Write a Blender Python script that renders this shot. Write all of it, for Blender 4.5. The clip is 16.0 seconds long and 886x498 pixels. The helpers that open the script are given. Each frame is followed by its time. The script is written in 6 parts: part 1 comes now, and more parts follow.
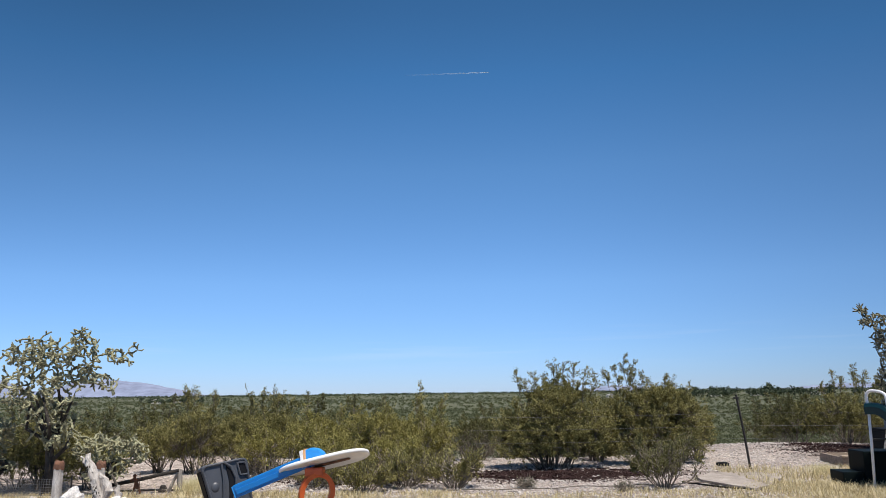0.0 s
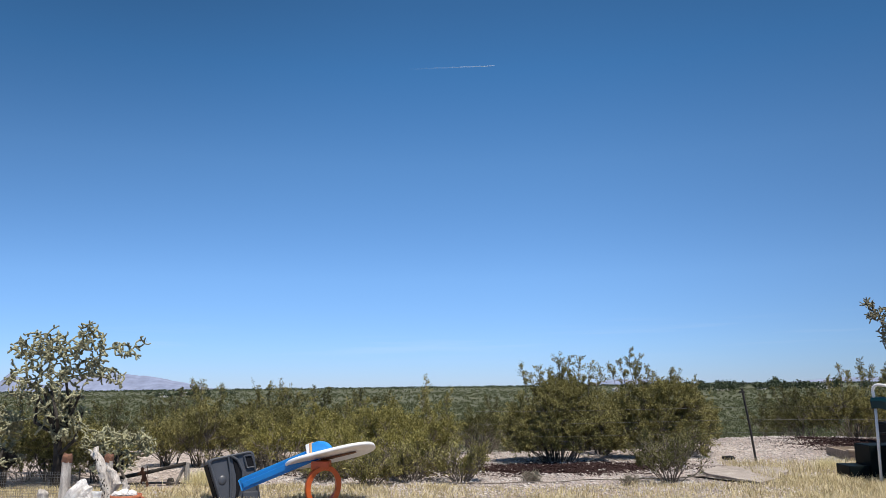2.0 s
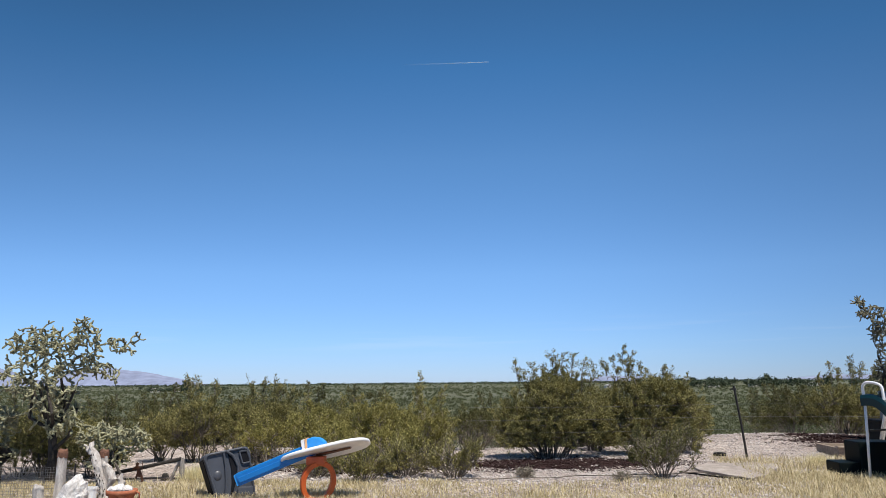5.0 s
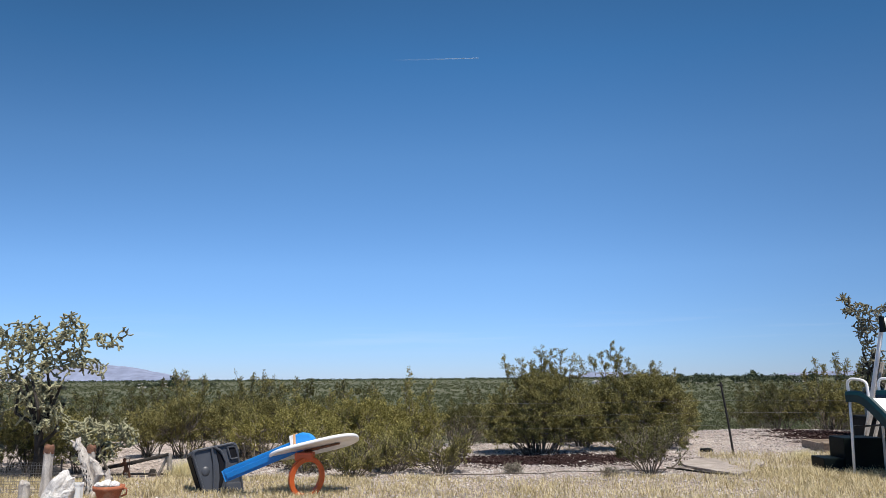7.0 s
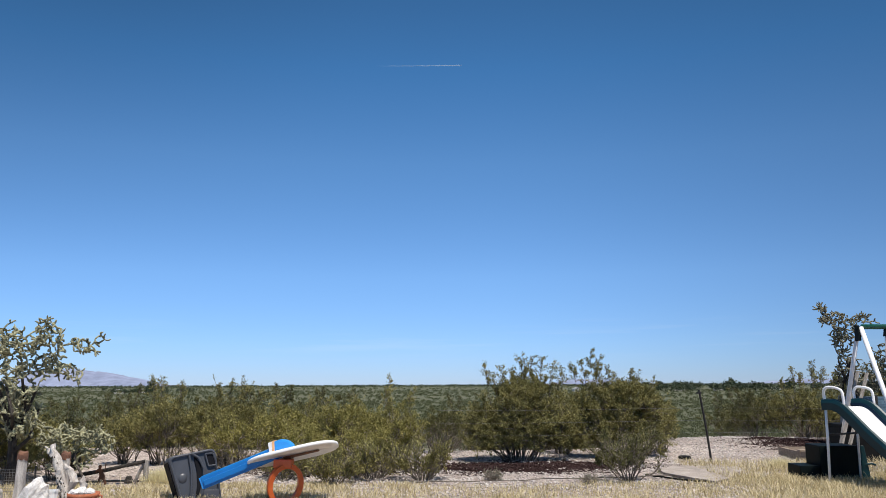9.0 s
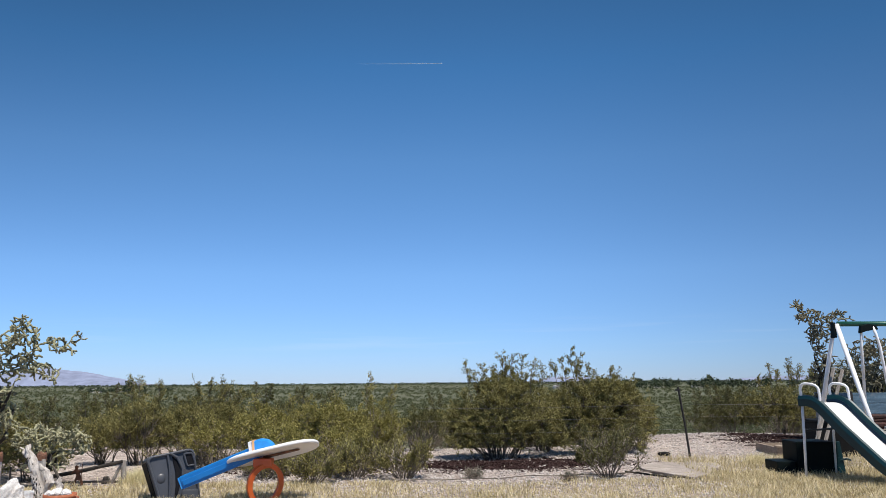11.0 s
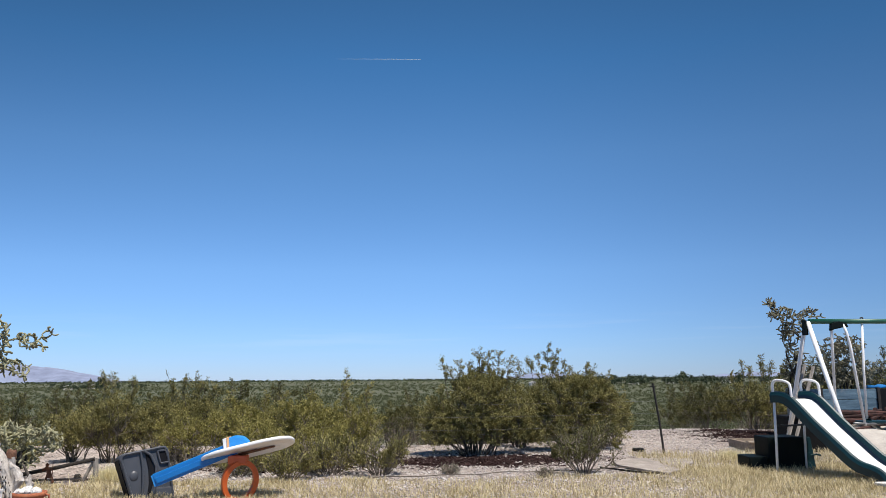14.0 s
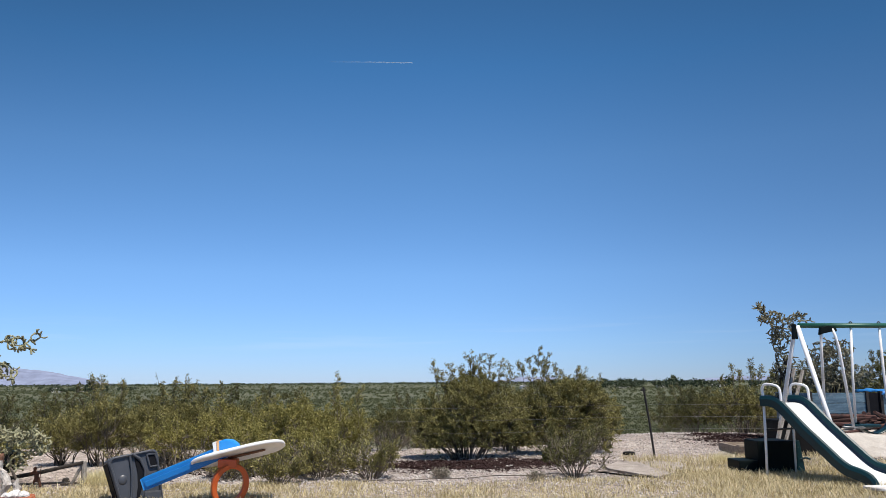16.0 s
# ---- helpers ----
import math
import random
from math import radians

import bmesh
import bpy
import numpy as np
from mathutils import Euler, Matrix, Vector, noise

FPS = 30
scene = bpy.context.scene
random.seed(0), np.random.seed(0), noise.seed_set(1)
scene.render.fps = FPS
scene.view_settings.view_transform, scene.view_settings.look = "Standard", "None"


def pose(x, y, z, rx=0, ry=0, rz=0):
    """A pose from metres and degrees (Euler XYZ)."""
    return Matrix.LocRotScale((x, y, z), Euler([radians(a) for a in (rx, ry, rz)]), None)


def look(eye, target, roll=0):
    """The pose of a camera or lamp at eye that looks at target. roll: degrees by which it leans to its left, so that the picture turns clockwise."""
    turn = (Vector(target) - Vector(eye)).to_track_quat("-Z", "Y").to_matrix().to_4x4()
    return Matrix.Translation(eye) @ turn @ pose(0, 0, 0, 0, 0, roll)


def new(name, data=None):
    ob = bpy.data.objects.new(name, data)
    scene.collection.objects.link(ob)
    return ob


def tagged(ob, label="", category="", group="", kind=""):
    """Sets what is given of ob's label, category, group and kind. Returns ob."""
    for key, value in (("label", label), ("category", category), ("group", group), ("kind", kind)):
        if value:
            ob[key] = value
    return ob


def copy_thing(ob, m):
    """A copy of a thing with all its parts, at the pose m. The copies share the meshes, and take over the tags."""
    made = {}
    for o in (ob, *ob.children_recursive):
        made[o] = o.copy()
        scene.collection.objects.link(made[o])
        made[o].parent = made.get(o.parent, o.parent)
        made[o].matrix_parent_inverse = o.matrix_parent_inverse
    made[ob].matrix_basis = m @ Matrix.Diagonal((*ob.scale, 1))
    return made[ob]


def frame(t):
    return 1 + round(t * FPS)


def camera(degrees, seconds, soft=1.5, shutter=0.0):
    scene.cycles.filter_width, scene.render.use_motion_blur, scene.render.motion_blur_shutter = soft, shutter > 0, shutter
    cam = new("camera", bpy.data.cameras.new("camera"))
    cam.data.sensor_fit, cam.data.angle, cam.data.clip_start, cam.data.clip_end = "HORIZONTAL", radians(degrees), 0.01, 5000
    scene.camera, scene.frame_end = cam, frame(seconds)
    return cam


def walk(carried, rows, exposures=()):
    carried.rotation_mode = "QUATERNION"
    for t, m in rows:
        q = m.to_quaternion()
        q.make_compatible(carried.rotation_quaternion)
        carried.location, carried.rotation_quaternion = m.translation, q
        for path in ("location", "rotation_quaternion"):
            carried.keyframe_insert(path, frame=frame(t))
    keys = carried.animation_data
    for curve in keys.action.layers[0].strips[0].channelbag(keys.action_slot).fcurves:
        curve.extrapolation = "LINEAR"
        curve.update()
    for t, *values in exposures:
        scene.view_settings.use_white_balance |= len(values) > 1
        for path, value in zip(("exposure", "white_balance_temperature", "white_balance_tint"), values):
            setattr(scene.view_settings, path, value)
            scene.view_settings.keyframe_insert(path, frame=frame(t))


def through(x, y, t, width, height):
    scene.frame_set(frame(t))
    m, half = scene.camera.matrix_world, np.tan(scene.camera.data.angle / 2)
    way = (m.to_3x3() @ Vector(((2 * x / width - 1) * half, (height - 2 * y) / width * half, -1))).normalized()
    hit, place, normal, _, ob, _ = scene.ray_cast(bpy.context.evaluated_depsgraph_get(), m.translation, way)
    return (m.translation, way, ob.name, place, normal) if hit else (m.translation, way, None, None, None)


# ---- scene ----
cam = camera(61.0, 16.0, soft=0.75)
ROWS = [
    (0.0, 0.0191, 0.0489, 1.1434, 1.038, 10.747, 0.701),
    (0.5, 0.0185, 0.0489, 1.1443, 0.511, 10.308, 0.671),
    (1.0, 0.0189, 0.0478, 1.1448, 0.823, 10.332, 0.643),
    (1.5, 0.0201, 0.0462, 1.1449, 1.274, 10.392, 0.632),
    (2.0, 0.0212, 0.0444, 1.1447, 1.474, 10.287, 0.663),
    (2.5, 0.0208, 0.0417, 1.1445, 1.563, 10.52, 0.702),
    (3.0, 0.0176, 0.0356, 1.1451, 1.448, 10.412, 0.681),
    (3.5, 0.0124, 0.024, 1.1464, 1.361, 10.316, 0.673),
    (4.0, 0.0078, 0.012, 1.1478, 1.203, 10.052, 0.608),
    (6.5, -0.0014, -0.0055, 1.1486, 0.364, 9.932, 0.463),
    (7.0, -0.0009, -0.005, 1.1496, 0.073, 9.676, 0.426),
    (7.5, -0.0008, -0.0059, 1.1506, -0.138, 10.009, 0.381),
    (8.0, -0.0011, -0.007, 1.1511, -0.435, 10.115, 0.369),
    (8.5, -0.0011, -0.0073, 1.1512, -0.529, 9.801, 0.384),
    (9.0, -0.0012, -0.0072, 1.1514, -1.391, 10.161, 0.22),
    (11.5, -0.0034, 0.0037, 1.1523, -2.868, 9.869, 0.485),
    (12.0, -0.004, 0.004, 1.1524, -2.863, 9.633, 0.52),
    (12.5, -0.0043, 0.005, 1.1527, -3.18, 9.491, 0.488),
    (13.0, -0.0042, 0.0067, 1.1527, -3.603, 9.378, 0.448),
    (13.5, -0.0039, 0.0085, 1.1526, -4.478, 9.728, 0.434),
    (14.0, -0.0035, 0.0104, 1.1529, -4.581, 9.734, 0.445),
    (14.5, -0.0036, 0.0124, 1.1535, -4.117, 9.992, 0.57),
    (15.0, -0.0046, 0.0132, 1.1537, -4.277, 9.662, 0.554),
    (15.5, -0.0057, 0.0126, 1.1541, -4.61, 9.689, 0.505),
    (16.0, -0.0064, 0.0116, 1.1549, -5.263, 9.973, 0.371),
]
EXPOSURE = 0.22
walk(cam, [(t, pose(x, y, z, 90 + pitch, roll, yaw)) for t, x, y, z, yaw, pitch, roll in ROWS], [(0.0, EXPOSURE), (16.0, EXPOSURE)])

# ---- daylight ----
TO_SUN = Vector((0.20, -0.32, 0.925)).normalized()
world = bpy.data.worlds.new("desert_sky")
scene.world = world
world.use_nodes = True
wn, wl = world.node_tree.nodes, world.node_tree.links
sky = wn.new("ShaderNodeTexSky")
sky.sky_type = "NISHITA"
sky.sun_disc = False
sky.sun_elevation = math.asin(TO_SUN.z)
sky.sun_rotation = math.atan2(TO_SUN.x, TO_SUN.y)
sky.altitude, sky.air_density, sky.dust_density, sky.ozone_density = 700, 0.8, 0.0, 4.0
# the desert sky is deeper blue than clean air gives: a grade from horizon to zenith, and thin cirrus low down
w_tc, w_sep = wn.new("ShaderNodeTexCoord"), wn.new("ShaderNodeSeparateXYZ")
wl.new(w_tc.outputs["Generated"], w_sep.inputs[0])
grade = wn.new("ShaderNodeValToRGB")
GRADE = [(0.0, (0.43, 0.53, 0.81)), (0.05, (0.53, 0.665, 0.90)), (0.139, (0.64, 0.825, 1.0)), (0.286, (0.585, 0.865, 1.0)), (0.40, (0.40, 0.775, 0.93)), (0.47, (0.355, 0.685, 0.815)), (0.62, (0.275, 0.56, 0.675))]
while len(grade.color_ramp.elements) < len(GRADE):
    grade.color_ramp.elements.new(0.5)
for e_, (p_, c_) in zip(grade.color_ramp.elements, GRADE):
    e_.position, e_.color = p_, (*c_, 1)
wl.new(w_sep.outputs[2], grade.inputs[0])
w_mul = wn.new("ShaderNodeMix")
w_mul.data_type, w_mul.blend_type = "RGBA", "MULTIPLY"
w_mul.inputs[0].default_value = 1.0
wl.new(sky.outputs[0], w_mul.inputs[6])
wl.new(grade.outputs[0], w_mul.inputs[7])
# darkening painted into the sky colour towards +x, like a lens's corner falloff
w_falloff = wn.new("ShaderNodeMapRange")
w_falloff.interpolation_type = "SMOOTHSTEP"
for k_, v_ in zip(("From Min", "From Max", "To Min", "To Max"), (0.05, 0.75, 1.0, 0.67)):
    w_falloff.inputs[k_].default_value = v_
wl.new(w_sep.outputs[0], w_falloff.inputs["Value"])
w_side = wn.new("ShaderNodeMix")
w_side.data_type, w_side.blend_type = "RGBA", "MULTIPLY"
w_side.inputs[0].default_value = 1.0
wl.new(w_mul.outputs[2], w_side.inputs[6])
# the same falloff painted in high up towards -x, a little weaker
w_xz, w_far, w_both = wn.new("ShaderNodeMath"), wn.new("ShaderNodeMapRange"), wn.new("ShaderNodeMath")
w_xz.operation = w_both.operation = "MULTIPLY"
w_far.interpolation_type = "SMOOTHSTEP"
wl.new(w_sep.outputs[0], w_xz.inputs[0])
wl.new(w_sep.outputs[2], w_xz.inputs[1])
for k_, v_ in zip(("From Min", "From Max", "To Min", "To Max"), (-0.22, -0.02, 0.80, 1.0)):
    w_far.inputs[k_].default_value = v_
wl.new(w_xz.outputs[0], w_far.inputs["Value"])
wl.new(w_falloff.outputs[0], w_both.inputs[0])
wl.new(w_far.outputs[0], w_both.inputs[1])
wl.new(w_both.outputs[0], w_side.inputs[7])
w_map, w_noise, w_ramp = wn.new("ShaderNodeMapping"), wn.new("ShaderNodeTexNoise"), wn.new("ShaderNodeValToRGB")
w_map.inputs["Scale"].default_value = (2.2, 2.2, 46.0)
w_noise.inputs["Scale"].default_value, w_noise.inputs["Detail"].default_value = 2.0, 4.0
wl.new(w_tc.outputs["Generated"], w_map.inputs[0])
wl.new(w_map.outputs[0], w_noise.inputs["Vector"])
w_ramp.color_ramp.elements[0].position, w_ramp.color_ramp.elements[1].position = 0.55, 0.85
wl.new(w_noise.outputs["Fac"], w_ramp.inputs[0])
w_low = wn.new("ShaderNodeValToRGB")
w_low.color_ramp.elements.new(0.5)
for e_, (p_, v_) in zip(w_low.color_ramp.elements, [(0.025, 0.0), (0.055, 0.20), (0.09, 0.0)]):
    e_.position, e_.color = p_, (v_, v_, v_, 1)
wl.new(w_sep.outputs[2], w_low.inputs[0])
w_fac = wn.new("ShaderNodeMath")
w_fac.operation = "MULTIPLY"
wl.new(w_ramp.outputs[0], w_fac.inputs[0])
wl.new(w_low.outputs[0], w_fac.inputs[1])
w_add = wn.new("ShaderNodeMix")
w_add.data_type = "RGBA"
wl.new(w_fac.outputs[0], w_add.inputs[0])
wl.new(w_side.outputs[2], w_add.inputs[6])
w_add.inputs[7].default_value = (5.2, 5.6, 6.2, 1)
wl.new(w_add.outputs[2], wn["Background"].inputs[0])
wn["Background"].inputs[1].default_value = 0.130

sun = new("sun", bpy.data.lights.new("sun", "SUN"))
sun.data.energy, sun.data.angle, sun.data.color = 5.0, radians(0.53), (1.0, 0.94, 0.86)
sun.matrix_world = look((0, 0, 30), Vector((0, 0, 30)) - TO_SUN)


# ---- materials ----
def material(name, rough=0.6, metal=0.0):
    m = bpy.data.materials.new(name)
    m.use_nodes = True
    b = m.node_tree.nodes["Principled BSDF"]
    b.inputs["Roughness"].default_value, b.inputs["Metallic"].default_value = rough, metal
    return m, m.node_tree.nodes, m.node_tree.links, b


def ramp(nodes, stops):
    r = nodes.new("ShaderNodeValToRGB")
    while len(r.color_ramp.elements) < len(stops):
        r.color_ramp.elements.new(0.5)
    for e, (p, c) in zip(r.color_ramp.elements, stops):
        e.position, e.color = p, (*c, 1)
    return r


def noise_of(nodes, links, scale, detail=5.0, rough=0.6, coord="Object", stretch=(1, 1, 1)):
    tc = nodes.new("ShaderNodeTexCoord")
    mp = nodes.new("ShaderNodeMapping")
    mp.inputs["Scale"].default_value = stretch
    n = nodes.new("ShaderNodeTexNoise")
    n.inputs["Scale"].default_value, n.inputs["Detail"].default_value, n.inputs["Roughness"].default_value = scale, detail, rough
    links.new(tc.outputs[coord], mp.inputs[0])
    links.new(mp.outputs[0], n.inputs["Vector"])
    return n


def mixed(nodes, links, a, b, fac, kind="MIX"):
    mx = nodes.new("ShaderNodeMix")
    mx.data_type, mx.blend_type = "RGBA", kind
    for sock, v in ((mx.inputs[0], fac), (mx.inputs[6], a), (mx.inputs[7], b)):
        if isinstance(v, (int, float)):
            sock.default_value = v
        elif isinstance(v, tuple):
            sock.default_value = (*v, 1)
        else:
            links.new(v, sock)
    return mx.outputs[2]


def bumped(nodes, links, bsdf, height, strength, distance):
    b = nodes.new("ShaderNodeBump")
    b.inputs["Strength"].default_value, b.inputs["Distance"].default_value = strength, distance
    links.new(height, b.inputs["Height"])
    links.new(b.outputs[0], bsdf.inputs["Normal"])


def worn(name, light, dark, rough=0.6, scale=6.0, fine=60.0, bump=0.2, dist=0.004, metal=0.0, stretch=(1, 1, 1), stain=None, lo=0.35, hi=0.68, grain=1.0, shine=0.5):
    """A surface of two tones with a coarse and a fine grain, and stains of a third."""
    m, n, l, b = material(name, rough, metal)
    b.inputs["Specular IOR Level"].default_value = shine
    a = noise_of(n, l, scale, stretch=stretch)
    f = noise_of(n, l, fine, 3.0, stretch=stretch)
    r = ramp(n, [(lo, dark), (hi, light)])
    l.new(a.outputs["Fac"], r.inputs[0])
    g = ramp(n, [(0.3, (1 - 0.28 * grain,) * 3), (0.7, (1 + 0.12 * grain,) * 3)])
    l.new(f.outputs["Fac"], g.inputs[0])
    c = mixed(n, l, r.outputs[0], g.outputs[0], 1.0, "MULTIPLY")
    if stain:
        s = noise_of(n, l, scale * 0.45, 4.0)
        sr = ramp(n, [(0.56, (0, 0, 0)), (0.68, (1, 1, 1))])
        l.new(s.outputs["Fac"], sr.inputs[0])
        c = mixed(n, l, c, stain, sr.outputs[0])
    l.new(c, b.inputs["Base Color"])
    bumped(n, l, b, f.outputs["Fac"], bump, dist)
    return m


def leafy(name, tones, rough=0.6, through=0.18):
    """Leaves: a tone of their own for each leaf, and light that comes through."""
    m, n, l, b = material(name, rough)
    b.inputs["Specular IOR Level"].default_value = 0.2
    geo = n.new("ShaderNodeNewGeometry")
    r = ramp(n, [(i / max(1, len(tones) - 1), c) for i, c in enumerate(tones)])
    big = noise_of(n, l, 5.0, 3.0)
    add = n.new("ShaderNodeMath")
    add.operation = "MULTIPLY_ADD"
    add.inputs[1].default_value, add.inputs[2].default_value = 0.60, -0.24
    l.new(geo.outputs["Random Per Island"], add.inputs[0])
    sc = n.new("ShaderNodeMath")
    sc.operation = "MULTIPLY_ADD"
    sc.inputs[1].default_value = 0.95
    l.new(big.outputs["Fac"], sc.inputs[0])
    l.new(add.outputs[0], sc.inputs[2])
    l.new(sc.outputs[0], r.inputs[0])
    l.new(r.outputs[0], b.inputs["Base Color"])
    t = n.new("ShaderNodeBsdfTranslucent")
    l.new(r.outputs[0], t.inputs[0])
    ms = n.new("ShaderNodeMixShader")
    ms.inputs[0].default_value = through
    l.new(b.outputs[0], ms.inputs[1])
    l.new(t.outputs[0], ms.inputs[2])
    l.new(ms.outputs[0], n["Material Output"].inputs[0])
    return m


def ground_material():
    """Pale gravel and sand in the yard, straw litter near, scrub cover on the plain beyond."""
    m, n, l, b = material("desert_ground", 0.95)
    tc = n.new("ShaderNodeTexCoord")
    a = noise_of(n, l, 0.55, 6.0)
    f = noise_of(n, l, 26.0, 4.0, 0.7)
    r = ramp(n, [(0.32, (0.26, 0.215, 0.185)), (0.5, (0.40, 0.345, 0.31)), (0.7, (0.54, 0.49, 0.45))])
    l.new(a.outputs["Fac"], r.inputs[0])
    g = ramp(n, [(0.34, (0.45, 0.42, 0.40)), (0.5, (0.95, 0.95, 0.95)), (0.68, (1.3, 1.28, 1.25))])
    l.new(f.outputs["Fac"], g.inputs[0])
    near = mixed(n, l, r.outputs[0], g.outputs[0], 1.0, "MULTIPLY")
    peb = n.new("ShaderNodeTexVoronoi")
    peb.inputs["Scale"].default_value = 24.0
    l.new(tc.outputs["Object"], peb.inputs["Vector"])
    pr = ramp(n, [(0.0, (1.45, 1.42, 1.40)), (0.45, (1.05, 1.03, 1.0)), (0.75, (0.42, 0.39, 0.37))])
    l.new(peb.outputs["Distance"], pr.inputs[0])
    pcol = n.new("ShaderNodeSeparateColor")
    l.new(peb.outputs["Color"], pcol.inputs[0])
    pv = ramp(n, [(0.0, (0.60, 0.57, 0.55)), (0.5, (0.95, 0.93, 0.92)), (1.0, (1.25, 1.24, 1.23))])
    l.new(pcol.outputs[0], pv.inputs[0])
    near = mixed(n, l, near, mixed(n, l, pr.outputs[0], pv.outputs[0], 1.0, "MULTIPLY"), 0.75, "MULTIPLY")
    s = noise_of(n, l, 0.035, 8.0, 0.72)
    s2 = noise_of(n, l, 0.5, 4.0, 0.7)
    scrub = ramp(n, [(0.36, (0.050, 0.055, 0.024)), (0.5, (0.082, 0.085, 0.040)), (0.6, (0.112, 0.110, 0.056)), (0.72, (0.17, 0.15, 0.095))])
    mixn = n.new("ShaderNodeMath")
    mixn.operation = "MULTIPLY_ADD"
    mixn.inputs[1].default_value = 0.45
    half = n.new("ShaderNodeMath")
    half.operation = "MULTIPLY"
    half.inputs[1].default_value = 0.55
    l.new(s.outputs["Fac"], half.inputs[0])
    l.new(s2.outputs["Fac"], mixn.inputs[0])
    l.new(half.outputs[0], mixn.inputs[2])
    l.new(mixn.outputs[0], scrub.inputs[0])
    sep = n.new("ShaderNodeSeparateXYZ")
    l.new(tc.outputs["Object"], sep.inputs[0])
    mr = n.new("ShaderNodeMapRange")
    mr.inputs[1].default_value, mr.inputs[2].default_value = 40.0, 140.0
    l.new(sep.outputs[1], mr.inputs[0])
    c = mixed(n, l, near, scrub.outputs[0], mr.outputs[0])
    l.new(c, b.inputs["Base Color"])
    bumped(n, l, b, pr.outputs[0], 0.7, 0.015)
    return m


M_GROUND = ground_material()
M_STONE = worn("gravel", (0.66, 0.605, 0.56), (0.35, 0.30, 0.275), 0.9, 3.0, 90.0, 0.3)
M_STRAW = leafy("straw", [(0.24, 0.19, 0.095), (0.44, 0.36, 0.19), (0.63, 0.545, 0.34), (0.78, 0.69, 0.49)], 0.8, 0.3)
M_CREOSOTE = leafy("creosote_leaf", [(0.080, 0.073, 0.022), (0.200, 0.180, 0.052), (0.315, 0.280, 0.088), (0.42, 0.372, 0.135)])
M_SCRUB = leafy("scrub_leaf", [(0.050, 0.051, 0.020), (0.092, 0.091, 0.034), (0.145, 0.138, 0.052), (0.20, 0.185, 0.08)])
M_FARSCRUB = leafy("far_scrub_leaf", [(0.085, 0.098, 0.050), (0.115, 0.128, 0.066), (0.145, 0.155, 0.085)], 0.9, 0.42)
M_OLIVE = leafy("dark_olive_leaf", [(0.047, 0.043, 0.018), (0.143, 0.130, 0.045), (0.26, 0.235, 0.084), (0.395, 0.352, 0.145)])
M_GREYLEAF = leafy("bursage_leaf", [(0.16, 0.17, 0.12), (0.24, 0.24, 0.17), (0.32, 0.31, 0.23)])
M_TWIG = worn("grey_twig", (0.24, 0.20, 0.16), (0.07, 0.057, 0.046), 0.9, 5.0, 80.0)
M_PALETWIG = worn("dry_twig", (0.40, 0.34, 0.27), (0.18, 0.145, 0.11), 0.9, 5.0, 80.0)
M_CHOLLA = worn("cholla_skin", (0.47, 0.455, 0.275), (0.11, 0.107, 0.06), 0.75, 9.0, 120.0, 0.6, 0.008)
# darker copy of the cholla skin, with backlit shade put into the colour
M_CHOLLASHADE = worn("shaded_cholla_skin", (0.27, 0.25, 0.155), (0.06, 0.055, 0.035), 0.8, 7.0, 120.0, 0.6, 0.008)
M_SPINE = leafy("cholla_spine", [(0.29, 0.275, 0.17), (0.47, 0.45, 0.29), (0.64, 0.61, 0.43)], 0.6, 0.15)
M_CHOLLABARK = worn("cholla_bark", (0.075, 0.062, 0.05), (0.022, 0.019, 0.016), 0.95, 12.0, 90.0, 0.8, 0.02)
M_DARKPLASTIC = worn("charcoal_plastic", (0.070, 0.075, 0.088), (0.048, 0.052, 0.062), 0.42, 3.0, 200.0, 0.08, 0.002, stain=(0.056, 0.056, 0.056), grain=0.2)
# near-black colour that stands for the shade inside hollows and openings
M_BLACK = worn("recess_shade_black", (0.012, 0.013, 0.017), (0.006, 0.006, 0.008), 0.7, 4.0, 90.0, shine=0.12)
M_BLUE = worn("blue_plastic", (0.004, 0.180, 0.53), (0.003, 0.140, 0.44), 0.38, 2.0, 150.0, 0.06, 0.002, grain=0.2)
M_PALEBLUE = worn("light_blue_plastic", (0.035, 0.33, 0.82), (0.02, 0.26, 0.70), 0.38, 2.0, 150.0, 0.06, 0.002, grain=0.2)
M_WHITEPLASTIC = worn("white_plastic", (0.84, 0.84, 0.83), (0.76, 0.755, 0.74), 0.45, 2.0, 120.0, 0.06, 0.002, grain=0.2)
M_ORANGE = worn("orange_plastic", (0.62, 0.12, 0.022), (0.46, 0.075, 0.015), 0.42, 3.0, 120.0, 0.08, 0.002, grain=0.2)
M_PEACH = worn("peach_sticker", (0.80, 0.46, 0.22), (0.72, 0.38, 0.17), 0.5, 3.0, 120.0, 0.05, grain=0.2)
M_GREEN = worn("dark_green_plastic", (0.004, 0.034, 0.041), (0.003, 0.025, 0.031), 0.38, 2.0, 150.0, 0.06, 0.002, stain=(0.006, 0.034, 0.040), grain=0.2, shine=0.45)
# dark navy that puts the rails' inner shade into a colour
M_RAILSHADE = worn("navy_rail_shade", (0.004, 0.014, 0.034), (0.003, 0.010, 0.024), 0.45, 2.0, 150.0, 0.06, 0.002, grain=0.2, shine=0.3)
M_GREENPAINT = worn("green_enamel", (0.012, 0.105, 0.060), (0.008, 0.075, 0.045), 0.35, 4.0, 90.0, 0.1, 0.002, grain=0.2)
M_GREENDARK = worn("weathered_green_plastic", (0.002, 0.007, 0.0065), (0.001, 0.0035, 0.0035), 0.6, 3.0, 120.0, 0.1, shine=0.15)
